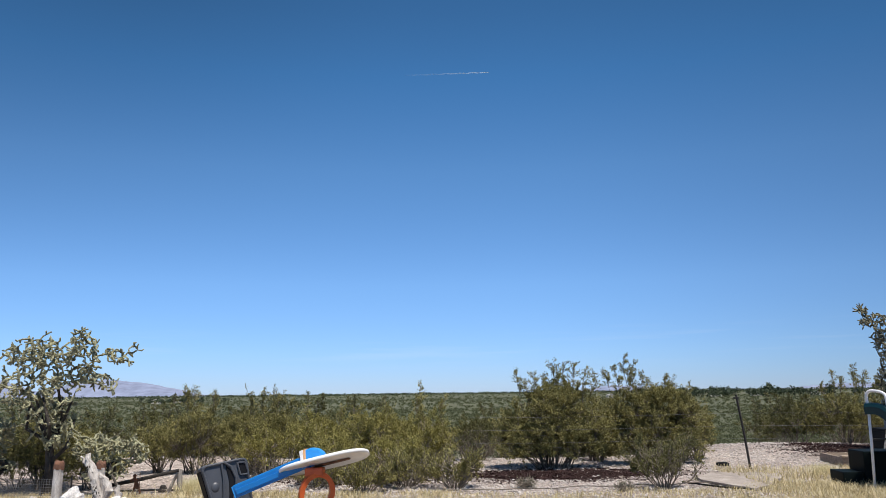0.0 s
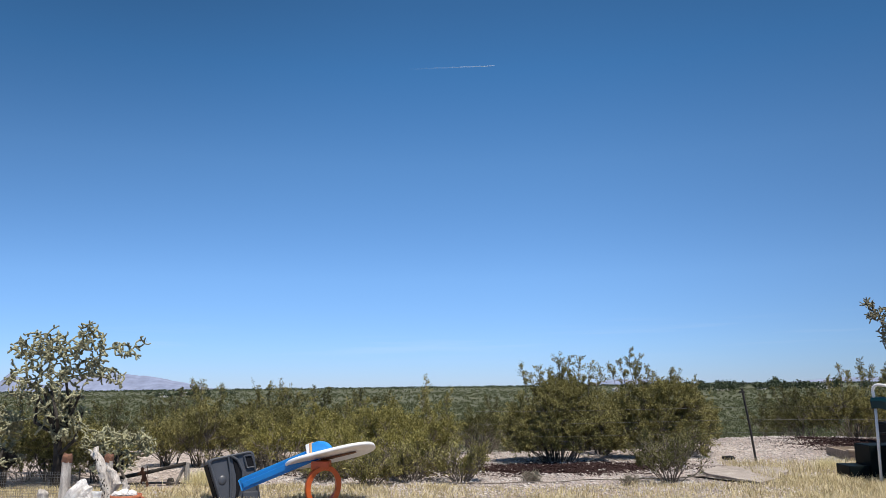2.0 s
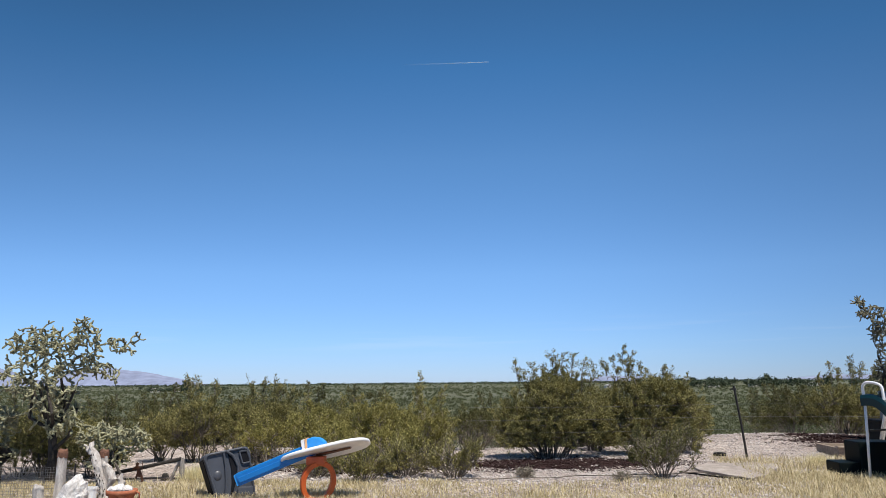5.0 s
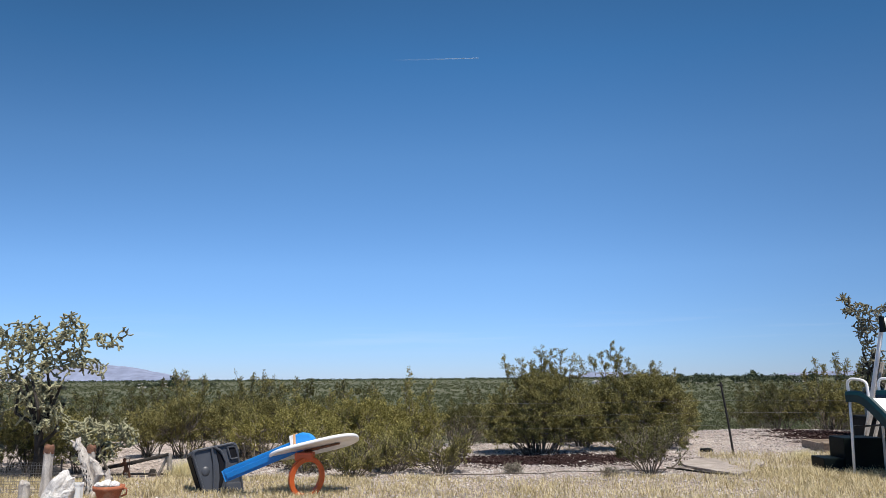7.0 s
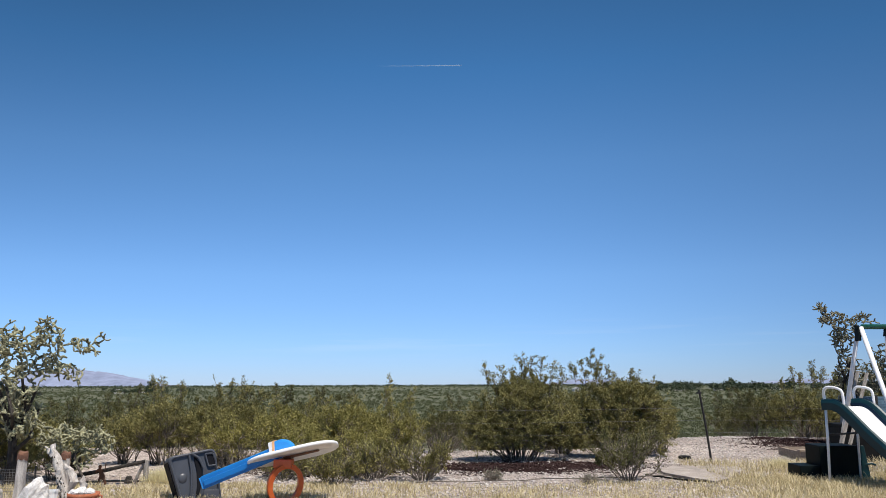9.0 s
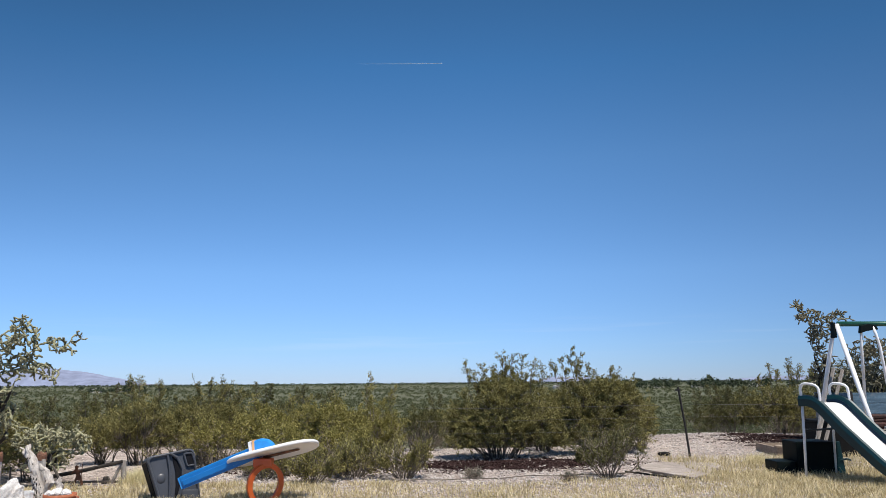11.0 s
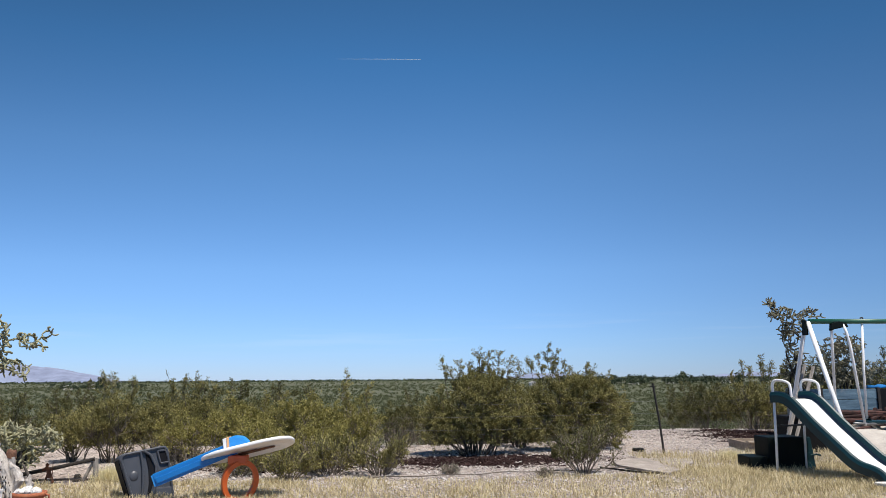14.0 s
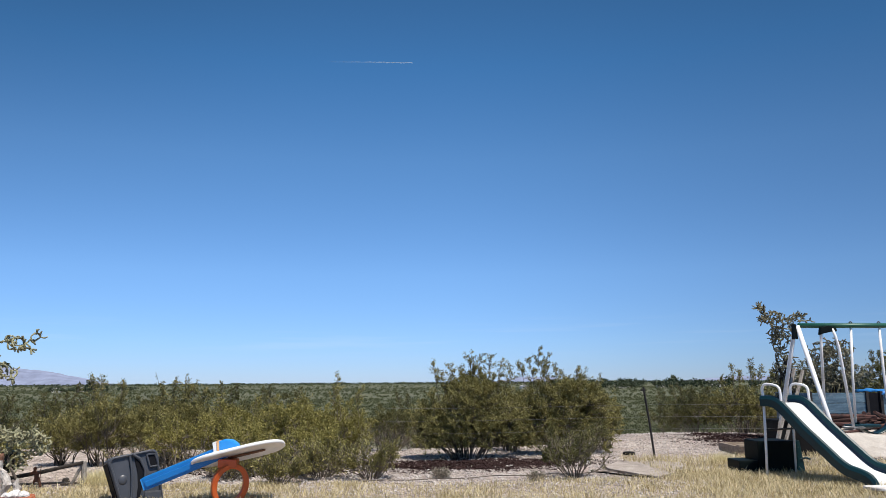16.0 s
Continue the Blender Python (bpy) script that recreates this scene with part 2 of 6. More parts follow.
M_WHITEPAINT = worn("white_enamel", (0.86, 0.86, 0.86), (0.78, 0.775, 0.77), 0.35, 4.0, 90.0, 0.08, 0.002, stain=(0.66, 0.62, 0.58), grain=0.2)
M_GREYWOOD = worn("weathered_wood", (0.46, 0.42, 0.38), (0.21, 0.185, 0.16), 0.9, 5.0, 40.0, 0.7, 0.01, stretch=(6, 6, 0.7))
M_PALEWOOD = worn("bleached_wood", (0.76, 0.71, 0.65), (0.46, 0.40, 0.35), 0.9, 6.0, 45.0, 0.8, 0.012, stretch=(5, 5, 1))
M_TANWOOD = worn("tan_lumber", (0.42, 0.34, 0.26), (0.24, 0.18, 0.13), 0.85, 4.0, 40.0, 0.4, 0.006, stretch=(1, 6, 6))
M_RUST = worn("rusty_iron", (0.20, 0.085, 0.042), (0.075, 0.035, 0.022), 0.85, 14.0, 90.0, 0.6, 0.004)
M_RUSTWOOD = worn("rust_stained_wood", (0.24, 0.11, 0.062), (0.10, 0.05, 0.034), 0.9, 9.0, 70.0, 0.6, 0.008)
M_DARKIRON = worn("dark_iron", (0.034, 0.028, 0.026), (0.012, 0.011, 0.011), 0.7, 10.0, 90.0, 0.4, 0.003)
M_WIRE = worn("galvanised_wire", (0.34, 0.34, 0.34), (0.16, 0.155, 0.15), 0.5, 10.0, 90.0, 0.1, 0.001, metal=0.6)
M_ROCK = worn("white_rock", (0.86, 0.84, 0.81), (0.66, 0.62, 0.58), 0.95, 7.0, 50.0, 0.8, 0.02, stain=(0.42, 0.38, 0.35))
M_CLAY = worn("terracotta", (0.46, 0.155, 0.072), (0.34, 0.105, 0.05), 0.85, 6.0, 80.0, 0.3, 0.004, stain=(0.50, 0.30, 0.2))
M_SOIL = worn("dry_soil", (0.30, 0.23, 0.17), (0.16, 0.12, 0.09), 0.95, 9.0, 60.0, 0.8, 0.02)
M_BLUEWOOD = worn("faded_blue_paint", (0.17, 0.27, 0.34), (0.06, 0.115, 0.17), 0.85, 3.0, 35.0, 0.5, 0.006, stretch=(0.6, 5, 5), stain=(0.30, 0.28, 0.25))
M_TARP = worn("blue_tarp", (0.03, 0.26, 0.66), (0.02, 0.17, 0.48), 0.45, 5.0, 60.0, 0.4, 0.01)
M_CONCRETE = worn("pale_concrete", (0.56, 0.52, 0.47), (0.38, 0.34, 0.30), 0.95, 3.0, 60.0, 0.5, 0.01, stain=(0.28, 0.24, 0.20))
M_SLAB = worn("tan_flagstone", (0.44, 0.385, 0.34), (0.27, 0.23, 0.20), 0.95, 5.0, 50.0, 0.6, 0.012, stain=(0.28, 0.235, 0.20))
M_PILE = worn("red_brown_bark", (0.115, 0.046, 0.037), (0.018, 0.009, 0.008), 0.9, 8.0, 60.0, 0.7, 0.01)
M_RUBBER = worn("black_rubber", (0.010, 0.010, 0.010), (0.006, 0.006, 0.006), 0.75, 6.0, 80.0, 0.3, 0.004, shine=0.15)
# distance haze is painted into the ridges' blue-violet base colour
M_MOUNTAIN = worn("hazed_mountain", (0.245, 0.28, 0.395), (0.195, 0.225, 0.325), 1.0, 0.004, 0.02, 0.1, 1.0)
M_FARTREE = leafy("far_tree_leaf", [(0.035, 0.05, 0.03), (0.06, 0.08, 0.045), (0.09, 0.10, 0.06)])
M_HOUSE = worn("pale_stucco", (0.74, 0.70, 0.64), (0.64, 0.60, 0.54), 0.9, 0.2, 2.0, 0.1)
M_ROOF = worn("pale_roof", (0.52, 0.49, 0.46), (0.40, 0.37, 0.35), 0.9, 0.2, 2.0, 0.1)
# fallen leaves toned near black: bush shade is in the colour too
M_SHADELITTER = leafy("shaded_leaf_litter", [(0.018, 0.009, 0.009), (0.036, 0.019, 0.018), (0.075, 0.042, 0.037)], 0.9, 0.05)
M_YELLOW = leafy("yellow_green_leaf", [(0.60, 0.53, 0.30), (0.76, 0.69, 0.44), (0.85, 0.79, 0.56)])


def trail_material():
    m, n, l, b = material("ice_trail", 1.0)
    tc = n.new("ShaderNodeTexCoord")
    sep = n.new("ShaderNodeSeparateXYZ")
    l.new(tc.outputs["Generated"], sep.inputs[0])
    r = ramp(n, [(0.0, (0, 0, 0)), (0.45, (0.10, 0.10, 0.10)), (0.62, (0.22, 0.22, 0.22)), (1.0, (0.38, 0.38, 0.38))])
    l.new(sep.outputs[0], r.inputs[0])
    b.inputs["Base Color"].default_value = (0.80, 0.88, 0.97, 1)
    l.new(r.outputs[0], b.inputs["Alpha"])
    return m


M_TRAIL = trail_material()


# ---- building helpers ----
def part(name, bm, mat, parent=None, label="", smooth=False):
    """Links a bmesh or mesh as one mesh object, under a thing or a part."""
    if isinstance(bm, bmesh.types.BMesh):
        me = bpy.data.meshes.new(name)
        bm.to_mesh(me)
        bm.free()
    else:
        me = bm
    if not me.materials:
        me.materials.append(mat)
    if smooth:
        me.polygons.foreach_set("use_smooth", [True] * len(me.polygons))
    ob = new(name, me)
    if parent:
        ob.parent = parent
    if label:
        ob["label"] = label
    return ob


def thing(name, m, label, category, group="", kind=""):
    ob = new(name)
    ob.empty_display_size = 0.1
    ob.matrix_basis = m
    return tagged(ob, label, category, group, kind)


def box(bm, lo, hi, bevel=0.0, m=None):
    lo, hi = Vector(lo), Vector(hi)
    made = bmesh.ops.create_cube(bm, size=1.0, matrix=Matrix.Translation((lo + hi) / 2) @ Matrix.Diagonal((*(hi - lo), 1)))
    vs = made["verts"]
    if bevel:
        es = list({e for v in vs for e in v.link_edges})
        got = bmesh.ops.bevel(bm, geom=es, offset=bevel, segments=2, affect="EDGES", profile=0.7)
        vs = list({v for f in got["faces"] for v in f.verts} | {v for v in vs if v.is_valid})
    if m is not None:
        bmesh.ops.transform(bm, matrix=m, verts=vs)
    return bm


def tube(bm, pts, radii, sides=8, caps=True, flat=1.0):
    """A tube along points; radii: one for all or one for each point; flat squeezes one axis of its section."""
    pts = [Vector(p) for p in pts]
    if not isinstance(radii, (list, tuple)):
        radii = [radii] * len(pts)
    rings, up = [], Vector((0.13, 0.31, 1.0))
    for i, p in enumerate(pts):
        d = (pts[min(i + 1, len(pts) - 1)] - pts[max(i - 1, 0)]).normalized()
        if abs(d.dot(up.normalized())) > 0.97:
            up = Vector((1.0, 0.2, 0.1))
        a = d.cross(up).normalized()
        b = a.cross(d)
        rings.append([bm.verts.new(p + radii[i] * (a * math.cos(k * math.tau / sides) + b * flat * math.sin(k * math.tau / sides))) for k in range(sides)])
    for r0, r1 in zip(rings, rings[1:]):
        for k in range(sides):
            bm.faces.new((r0[k], r0[(k + 1) % sides], r1[(k + 1) % sides], r1[k]))
    if caps:
        bm.faces.new(rings[0][::-1])
        bm.faces.new(rings[-1])
    return bm


def slab(bm, outline, depth, bevel=0.0, m=None, segments=2):
    """A flat outline in x, z made thick along y, from 0 to depth."""
    a = [bm.verts.new((x, 0, z)) for x, z in outline]
    f = bm.faces.new(a)
    got = bmesh.ops.extrude_face_region(bm, geom=[f])
    vs = [v for v in got["geom"] if isinstance(v, bmesh.types.BMVert)]
    bmesh.ops.translate(bm, verts=vs, vec=(0, depth, 0))
    bmesh.ops.recalc_face_normals(bm, faces=bm.faces)
    allv = a + vs
    if bevel:
        es = list({e for v in allv for e in v.link_edges})
        bmesh.ops.bevel(bm, geom=es, offset=bevel, segments=segments, affect="EDGES", profile=0.6)
    if m is not None:
        bmesh.ops.transform(bm, matrix=m, verts=bm.verts)
    return bm


def ring_points(cx, cz, rx, rz, n=28, y=0.0):
    return [(cx + rx * math.cos(k * math.tau / n), y, cz + rz * math.sin(k * math.tau / n)) for k in range(n + 1)]


def rounded(corners, r, n=5):
    """A closed outline with its corners rounded."""
    out = []
    for i, c in enumerate(corners):
        c, p, q = Vector(c), Vector(corners[i - 1]), Vector(corners[(i + 1) % len(corners)])
        a, b = c + (p - c).normalized() * r, c + (q - c).normalized() * r
        for k in range(n + 1):
            t = k / n
            out.append(tuple((1 - t) ** 2 * a + 2 * t * (1 - t) * c + t * t * b))
    return out


def mesh_of(name, verts, faces, mat):
    me = bpy.data.meshes.new(name)
    verts = np.asarray(verts, dtype=np.float32)
    faces = np.asarray(faces, dtype=np.int32)
    k = faces.shape[1]
    me.vertices.add(len(verts))
    me.vertices.foreach_set("co", verts.ravel())
    me.loops.add(faces.size)
    me.loops.foreach_set("vertex_index", faces.ravel())
    me.polygons.add(len(faces))
    me.polygons.foreach_set("loop_start", np.arange(0, faces.size, k, dtype=np.int32))
    me.update(calc_edges=True)
    me.materials.append(mat)
    return me


# ---- ground ----
def yard_edge(x):
    return 13.0 + 1.3 * math.exp(-((x + 5.5) / 2.2) ** 2) + 1.3 * (1 + math.tanh((x - 4.4) * 1.1))


def ground_z(x, y):
    e = yard_edge(x)
    z = 0.02 * noise.noise((x * 0.8, y * 0.8, 0.3)) + 0.008 * noise.noise((x * 4.0, y * 4.0, 1.7)) if abs(x) < 60 and y < 60 else 0.0
    if y > e:
        s = y - e
        z -= 9.0 * (1 - math.exp(-s / 55.0)) * min(1.0, s / 4.0)
        z += min(1.0, s / 30.0) * 0.45 * noise.noise((x * 0.06, y * 0.06, 4.0)) if y < 900 else 0.0
    z += 0.10 * math.exp(-((x - 6.2) / 2.0) ** 2 - ((y - 14.6) / 1.3) ** 2)
    return z


def steps(lo, hi, fine, far_lo, far_hi, grow=1.22):
    out = list(np.arange(lo, hi, fine))
    d, v = fine, out[-1]
    while v < far_hi:
        d *= grow
        v += d
        out.append(min(v, far_hi))
    d, v, low = fine, lo, []
    while v > far_lo:
        d *= grow
        v -= d
        low.append(max(v, far_lo))
    return low[::-1] + out


def build_ground():
    xs, ys = steps(-13, 13, 0.16, -4800, 4800), steps(5, 26, 0.16, -400, 4700)
    vs = [(x, y, ground_z(x, y)) for y in ys for x in xs]
    w = len(xs)
    fs = [(j * w + i, j * w + i + 1, (j + 1) * w + i + 1, (j + 1) * w + i) for j in range(len(ys) - 1) for i in range(w - 1)]
    g = part("ground", mesh_of("ground", vs, fs, M_GROUND), M_GROUND, smooth=True)
    tagged(g, "pale gravelly desert ground sloping to a wide scrub plain", "ground", kind="structure")


build_ground()

_bm = bmesh.new()
for _v in ((1, 0, 0), (-1, 0, 0), (0, 1, 0), (0, -1, 0), (0, 0, 1), (0, 0, -1)):
    _bm.verts.new(_v)
_bm.verts.ensure_lookup_table()
for _f in ((0, 2, 4), (2, 1, 4), (1, 3, 4), (3, 0, 4), (2, 0, 5), (1, 2, 5), (3, 1, 5), (0, 3, 5)):
    _bm.faces.new([_bm.verts[_k] for _k in _f])
_bm.verts.index_update()
LUMP_V = np.array([v.co[:] for v in _bm.verts])
LUMP_F = np.array([[v.index for v in f.verts] for f in _bm.faces])
_bm.free()


def stones(name, count, seed, place, size, label):
    """Loose stones, each a jittered lump of its own; place(rng) gives x, y."""
    rng = np.random.default_rng(seed)
    vs, fs = [], []
    for i in range(count):
        x, y = place(rng)
        s = size[0] + (size[1] - size[0]) * rng.random() ** 3
        a = rng.random() * math.tau
        v = LUMP_V * (1 + 0.7 * (rng.random((len(LUMP_V), 1)) - 0.5) + 0.25 * (rng.random((len(LUMP_V), 3)) - 0.5)) * s * np.array([1, 0.6 + 0.5 * rng.random(), 0.45 + 0.3 * rng.random()])
        c, sn = math.cos(a), math.sin(a)
        v = np.column_stack([v[:, 0] * c - v[:, 1] * sn, v[:, 0] * sn + v[:, 1] * c, v[:, 2]]) + (x, y, ground_z(x, y) + 0.2 * s)
        vs.append(v)
        fs.append(LUMP_F + i * len(LUMP_V))
    ob = part(name, mesh_of(name, np.vstack(vs), np.vstack(fs), M_STONE), M_STONE)
    tagged(ob, label, "gravel", kind="stuff")


def grass(name, count, seed, place, tall, label, mat):
    """Dry grass: bent, tapering blades; place(rng) gives x, y and a size factor."""
    rng = np.random.default_rng(seed)
    vs, fs = np.zeros((count * 5, 3)), np.zeros((count * 3, 3), dtype=int)
    for i in range(count):
        x, y, k = place(rng)
        h = k * tall * (0.35 + 0.65 * rng.random())
        a, lean, w = rng.random() * math.tau, (0.2 + 0.8 * rng.random()) * h, 0.0015 + 0.0019 * rng.random()
        dx, dy = math.cos(a) * lean, math.sin(a) * lean
        z = ground_z(x, y) - 0.01
        b = a + 1.3 + rng.random()
        wx, wy = math.cos(b) * w, math.sin(b) * w
        vs[i * 5:i * 5 + 5] = ((x - wx, y - wy, z), (x + wx, y + wy, z), (x + 0.35 * dx - wx, y + 0.35 * dy - wy, z + 0.6 * h), (x + 0.35 * dx + wx, y + 0.35 * dy + wy, z + 0.6 * h), (x + dx, y + dy, z + h))
        fs[i * 3:i * 3 + 3] = np.array(((0, 1, 3), (0, 3, 2), (2, 3, 4))) + i * 5
    ob = part(name, mesh_of(name, vs, fs, mat), mat)
    tagged(ob, label, "grass", kind="stuff")


# ---- shrubs ----
def shrub_meshes(seed, height, spread, stems, twigs, leaves, leaf=0.016, bare=0.35, lean=0.0, upright=0.72, twig_mat=None, leaf_mat=None, sides=3):
    """Stems that fan out from the root, fork into twigs, and bear small leaves along the twigs."""
    rng = np.random.default_rng(seed)
    V, F, tips = [], [], []

    def limb(pts, r0, r1):
        n0 = sum(len(v) for v in V)
        n = len(pts)
        ring = []
        for i, p in enumerate(pts):
            d = pts[min(i + 1, n - 1)] - pts[max(i - 1, 0)]
            d = d / (np.linalg.norm(d) + 1e-9)
            a = np.cross(d, (0.3, 0.2, 0.93) if abs(d[2]) < 0.95 else (1.0, 0, 0))
            a = a / np.linalg.norm(a)
            b = np.cross(d, a)
            r = r0 + (r1 - r0) * i / (n - 1)
            ring.append([p + r * (a * math.cos(k * math.tau / sides) + b * math.sin(k * math.tau / sides)) for k in range(sides)])
        V.append(np.array(ring).reshape(-1, 3))
        for i in range(n - 1):
            for k in range(sides):
                F.append((n0 + i * sides + k, n0 + i * sides + (k + 1) % sides, n0 + (i + 1) * sides + (k + 1) % sides, n0 + (i + 1) * sides + k))

    for s in range(stems):
        az = math.tau * (s + rng.random()) / stems
        out = spread * (0.15 + 0.85 * math.sqrt(rng.random()))
        top = height * (1 - 0.45 * (out / spread) ** 2) * (0.55 + 0.45 * rng.random())
        base = np.array([math.cos(az), math.sin(az), 0]) * 0.10 * spread * rng.random()
        end = np.array([math.cos(az) * out + lean, math.sin(az) * out, top])
        wob = rng.normal(0, 0.05 * height, (6, 3))
        pts = []
        for i in range(6):
            t = i / 5
            p = base + (end - base) * np.array([t ** upright, t ** upright, t]) + wob[i] * t
            pts.append(p)
        pts[0][2] = -0.08
        r = 0.008 + 0.006 * rng.random()
        limb(pts, r * height, 0.0025)
        for k in range(twigs):
            t = bare + (1 - bare) * rng.random()
            i = min(4, int(t * 5))
            p0 = pts[i] + (pts[i + 1] - pts[i]) * (t * 5 - i)
            d = (pts[i + 1] - pts[i])
            d = d / np.linalg.norm(d) + rng.normal(0, 0.55, 3) + (0, 0, 0.25)
            d = d / np.linalg.norm(d)
            ln = height * (0.10 + 0.16 * rng.random()) * (1.15 - 0.5 * t)
            p1 = p0 + d * ln * 0.5 + rng.normal(0, 0.02, 3)
            p2 = p1 + (d + (0, 0, 0.25)) * ln * 0.5
            limb([p0, p1, p2], 0.004, 0.0018)
            tips.append((p0, p1, p2))
        tips.append((pts[3], pts[4], pts[5]))
    tips = np.array(tips)
    n = leaves
    heavy = np.array([1.0 if (k + 1) % (twigs + 1) else 3.5 for k in range(len(tips))])
    # some stems and twigs are thick with leaf, others nearly bare
    heavy = heavy * rng.gamma(0.75, 1.0, len(tips)) * np.repeat(0.6 + 0.8 * rng.gamma(1.0, 1.0, stems), twigs + 1)
    which = rng.choice(len(tips), n, p=heavy / heavy.sum())
    t = (rng.random(n) ** 0.42)[:, None]
    a, b, c = tips[which, 0], tips[which, 1], tips[which, 2]
    at = np.where(t < 0.5, a + (b - a) * t * 2, b + (c - b) * (t * 2 - 1)) + rng.normal(0, 0.014 + leaf * 0.5, (n, 3))
    d = (c - a) / (np.linalg.norm(c - a, axis=1)[:, None] + 1e-6) + rng.normal(0, 0.5, (n, 3)) + (0, 0, 0.2)
    d /= np.linalg.norm(d, axis=1)[:, None]
    e = np.cross(d, rng.normal(0, 1, (n, 3)))
    e /= np.linalg.norm(e, axis=1)[:, None]
    s = leaf * (0.6 + 0.8 * rng.random((n, 1)))
    quad = np.stack([at - d * s * 1.25, at + e * s * 0.4, at + d * s * 1.25, at - e * s * 0.4], 1).reshape(-1, 3)
    faces = np.arange(n * 4).reshape(-1, 4)
    return mesh_of("branchwork", np.vstack(V), F, twig_mat or M_TWIG), mesh_of("foliage", quad, faces, leaf_mat or M_CREOSOTE)


def shrub(meshes, x, y, label, category="shrub", group="", turn=0.0, scale=1.0, name="creosote_bush"):
    ob = thing(name, pose(x, y, ground_z(x, y), 0, 0, turn) @ Matrix.Diagonal((scale, scale, scale, 1)), label, category, group)
    part("branchwork", meshes[0], M_TWIG, ob)
    part("foliage", meshes[1], M_CREOSOTE, ob)
    return ob


# ---- the near creosote thicket ----
def add_limb(V, F, pts, r0, r1, sides=3):
    """A thin tapering limb through points, added to lists of vertices and faces."""
    n0, n = len(V), len(pts)
    for i, p in enumerate(pts):
        d = pts[min(i + 1, n - 1)] - pts[max(i - 1, 0)]
        d = d / (np.linalg.norm(d) + 1e-9)
        a = np.cross(d, (0.3, 0.2, 0.93) if abs(d[2]) < 0.95 else (1.0, 0, 0))
        a = a / np.linalg.norm(a)
        b = np.cross(d, a)
        r = r0 + (r1 - r0) * i / (n - 1)
        for k in range(sides):
            V.append(p + r * (a * math.cos(k * math.tau / sides) + b * math.sin(k * math.tau / sides)))
    for i in range(n - 1):
        for k in range(sides):
            F.append((n0 + i * sides + k, n0 + i * sides + (k + 1) % sides, n0 + (i + 1) * sides + (k + 1) % sides, n0 + (i + 1) * sides + k))


def crown_bush(seed, lobes, plumes, clumps, per, leaf=0.015, stems=22, low=0.16, leaf_mat=None, twig_mat=None):
    """A bush whose bare stems fan out under a clumped crown; lobes: (x, y, z, rx, ry, rz, share); plumes: feathery tips (x, y, z, length)."""
    rng = np.random.default_rng(seed)
    V, F, lines = [], [], []
    at = []
    for lx, ly, lz, rx, ry, rz, share in lobes:
        n = int(clumps * share)
        u = rng.normal(0, 1, (n, 3))
        u /= np.linalg.norm(u, axis=1)[:, None]
        u *= (0.25 + 0.75 * rng.random((n, 1)) ** 0.55) * (0.85 + 0.3 * rng.random((n, 1)))
        at.append(u * (rx, ry, rz) + (lx, ly, lz))
    at = np.vstack(at)
    at = at[at[:, 2] > low]
    # stems from the root to hubs inside the crown, then twigs from the hubs to the clumps
    pick = at[rng.choice(len(at), min(stems, len(at)), replace=False)]
    hubs = []
    for p in pick:
        root = np.array([0.22 * p[0] + rng.normal(0, 0.05), 0.22 * p[1] + rng.normal(0, 0.05), -0.06])
        end = root + (p - root) * (0.62 + 0.2 * rng.random())
        mid = root + (end - root) * (0.42, 0.42, 0.55) + rng.normal(0, 0.035, 3)
        add_limb(V, F, [root, root * 0.6 + mid * 0.4 + rng.normal(0, 0.012, 3), mid, end], 0.011 + 0.006 * rng.random(), 0.005)
        hubs += [mid, end]
    hubs = np.array(hubs)
    for p in at:
        h = hubs[np.argmin(((hubs - p) ** 2).sum(1) + 0.08 * rng.random(len(hubs)))]
        mid = (h + p) / 2 + rng.normal(0, 0.03, 3)
        add_limb(V, F, [h, mid, p], 0.0045, 0.0025)
        out = p - np.array([0, 0, 0.35 * p[2]])
        out = out / (np.linalg.norm(out) + 1e-6)
        m = int(per * rng.gamma(2.2, 0.45))
        for k in range(4):
            d = out * 0.5 + rng.normal(0, 0.55, 3) + (0, 0, 0.30)
            d /= np.linalg.norm(d)
            lines.append((p, p + d * (0.07 + 0.10 * rng.random()), m // 4, 1.0))
    for px, py, pz, ln in plumes:
        tip = np.array([px, py, pz - 0.07])
        root = np.array([px * 0.86 + rng.normal(0, 0.02), py * 0.8, pz - 0.07 - ln])
        bend = (tip + root) / 2 + (rng.normal(0, 0.03), rng.normal(0, 0.03), 0)
        add_limb(V, F, [root - (0.1 * px, 0, 0.25), root, bend, tip], 0.006, 0.0025)
        axis = (tip - root) / np.linalg.norm(tip - root)
        for k in range(20):
            t = 0.2 + 0.8 * k / 19
            p = root + (tip - root) * t + (bend - (tip + root) / 2) * math.sin(t * math.pi)
            d = axis * 0.55 + rng.normal(0, 0.55, 3) + (0.22, 0, 0.12)
            d /= np.linalg.norm(d)
            q = p + d * (0.06 + 0.12 * rng.random()) * (1.3 - 0.6 * t)
            add_limb(V, F, [p, (p + q) / 2, q], 0.003, 0.0015)
            lines.append((p + (q - p) * 0.25, q, int(rng.uniform(16, 40) * (0.0115 / leaf)), 0.92))
    cnt = np.array([c for _, _, c, _ in lines])
    a = np.repeat(np.array([v for v, _, _, _ in lines]), cnt, 0)
    b = np.repeat(np.array([v for _, v, _, _ in lines]), cnt, 0)
    fine = np.repeat(np.array([k for _, _, _, k in lines]), cnt)[:, None]
    n = len(a)
    pos = a + (b - a) * rng.random((n, 1)) ** 0.7 + rng.normal(0, 0.008 + leaf * 0.5, (n, 3))
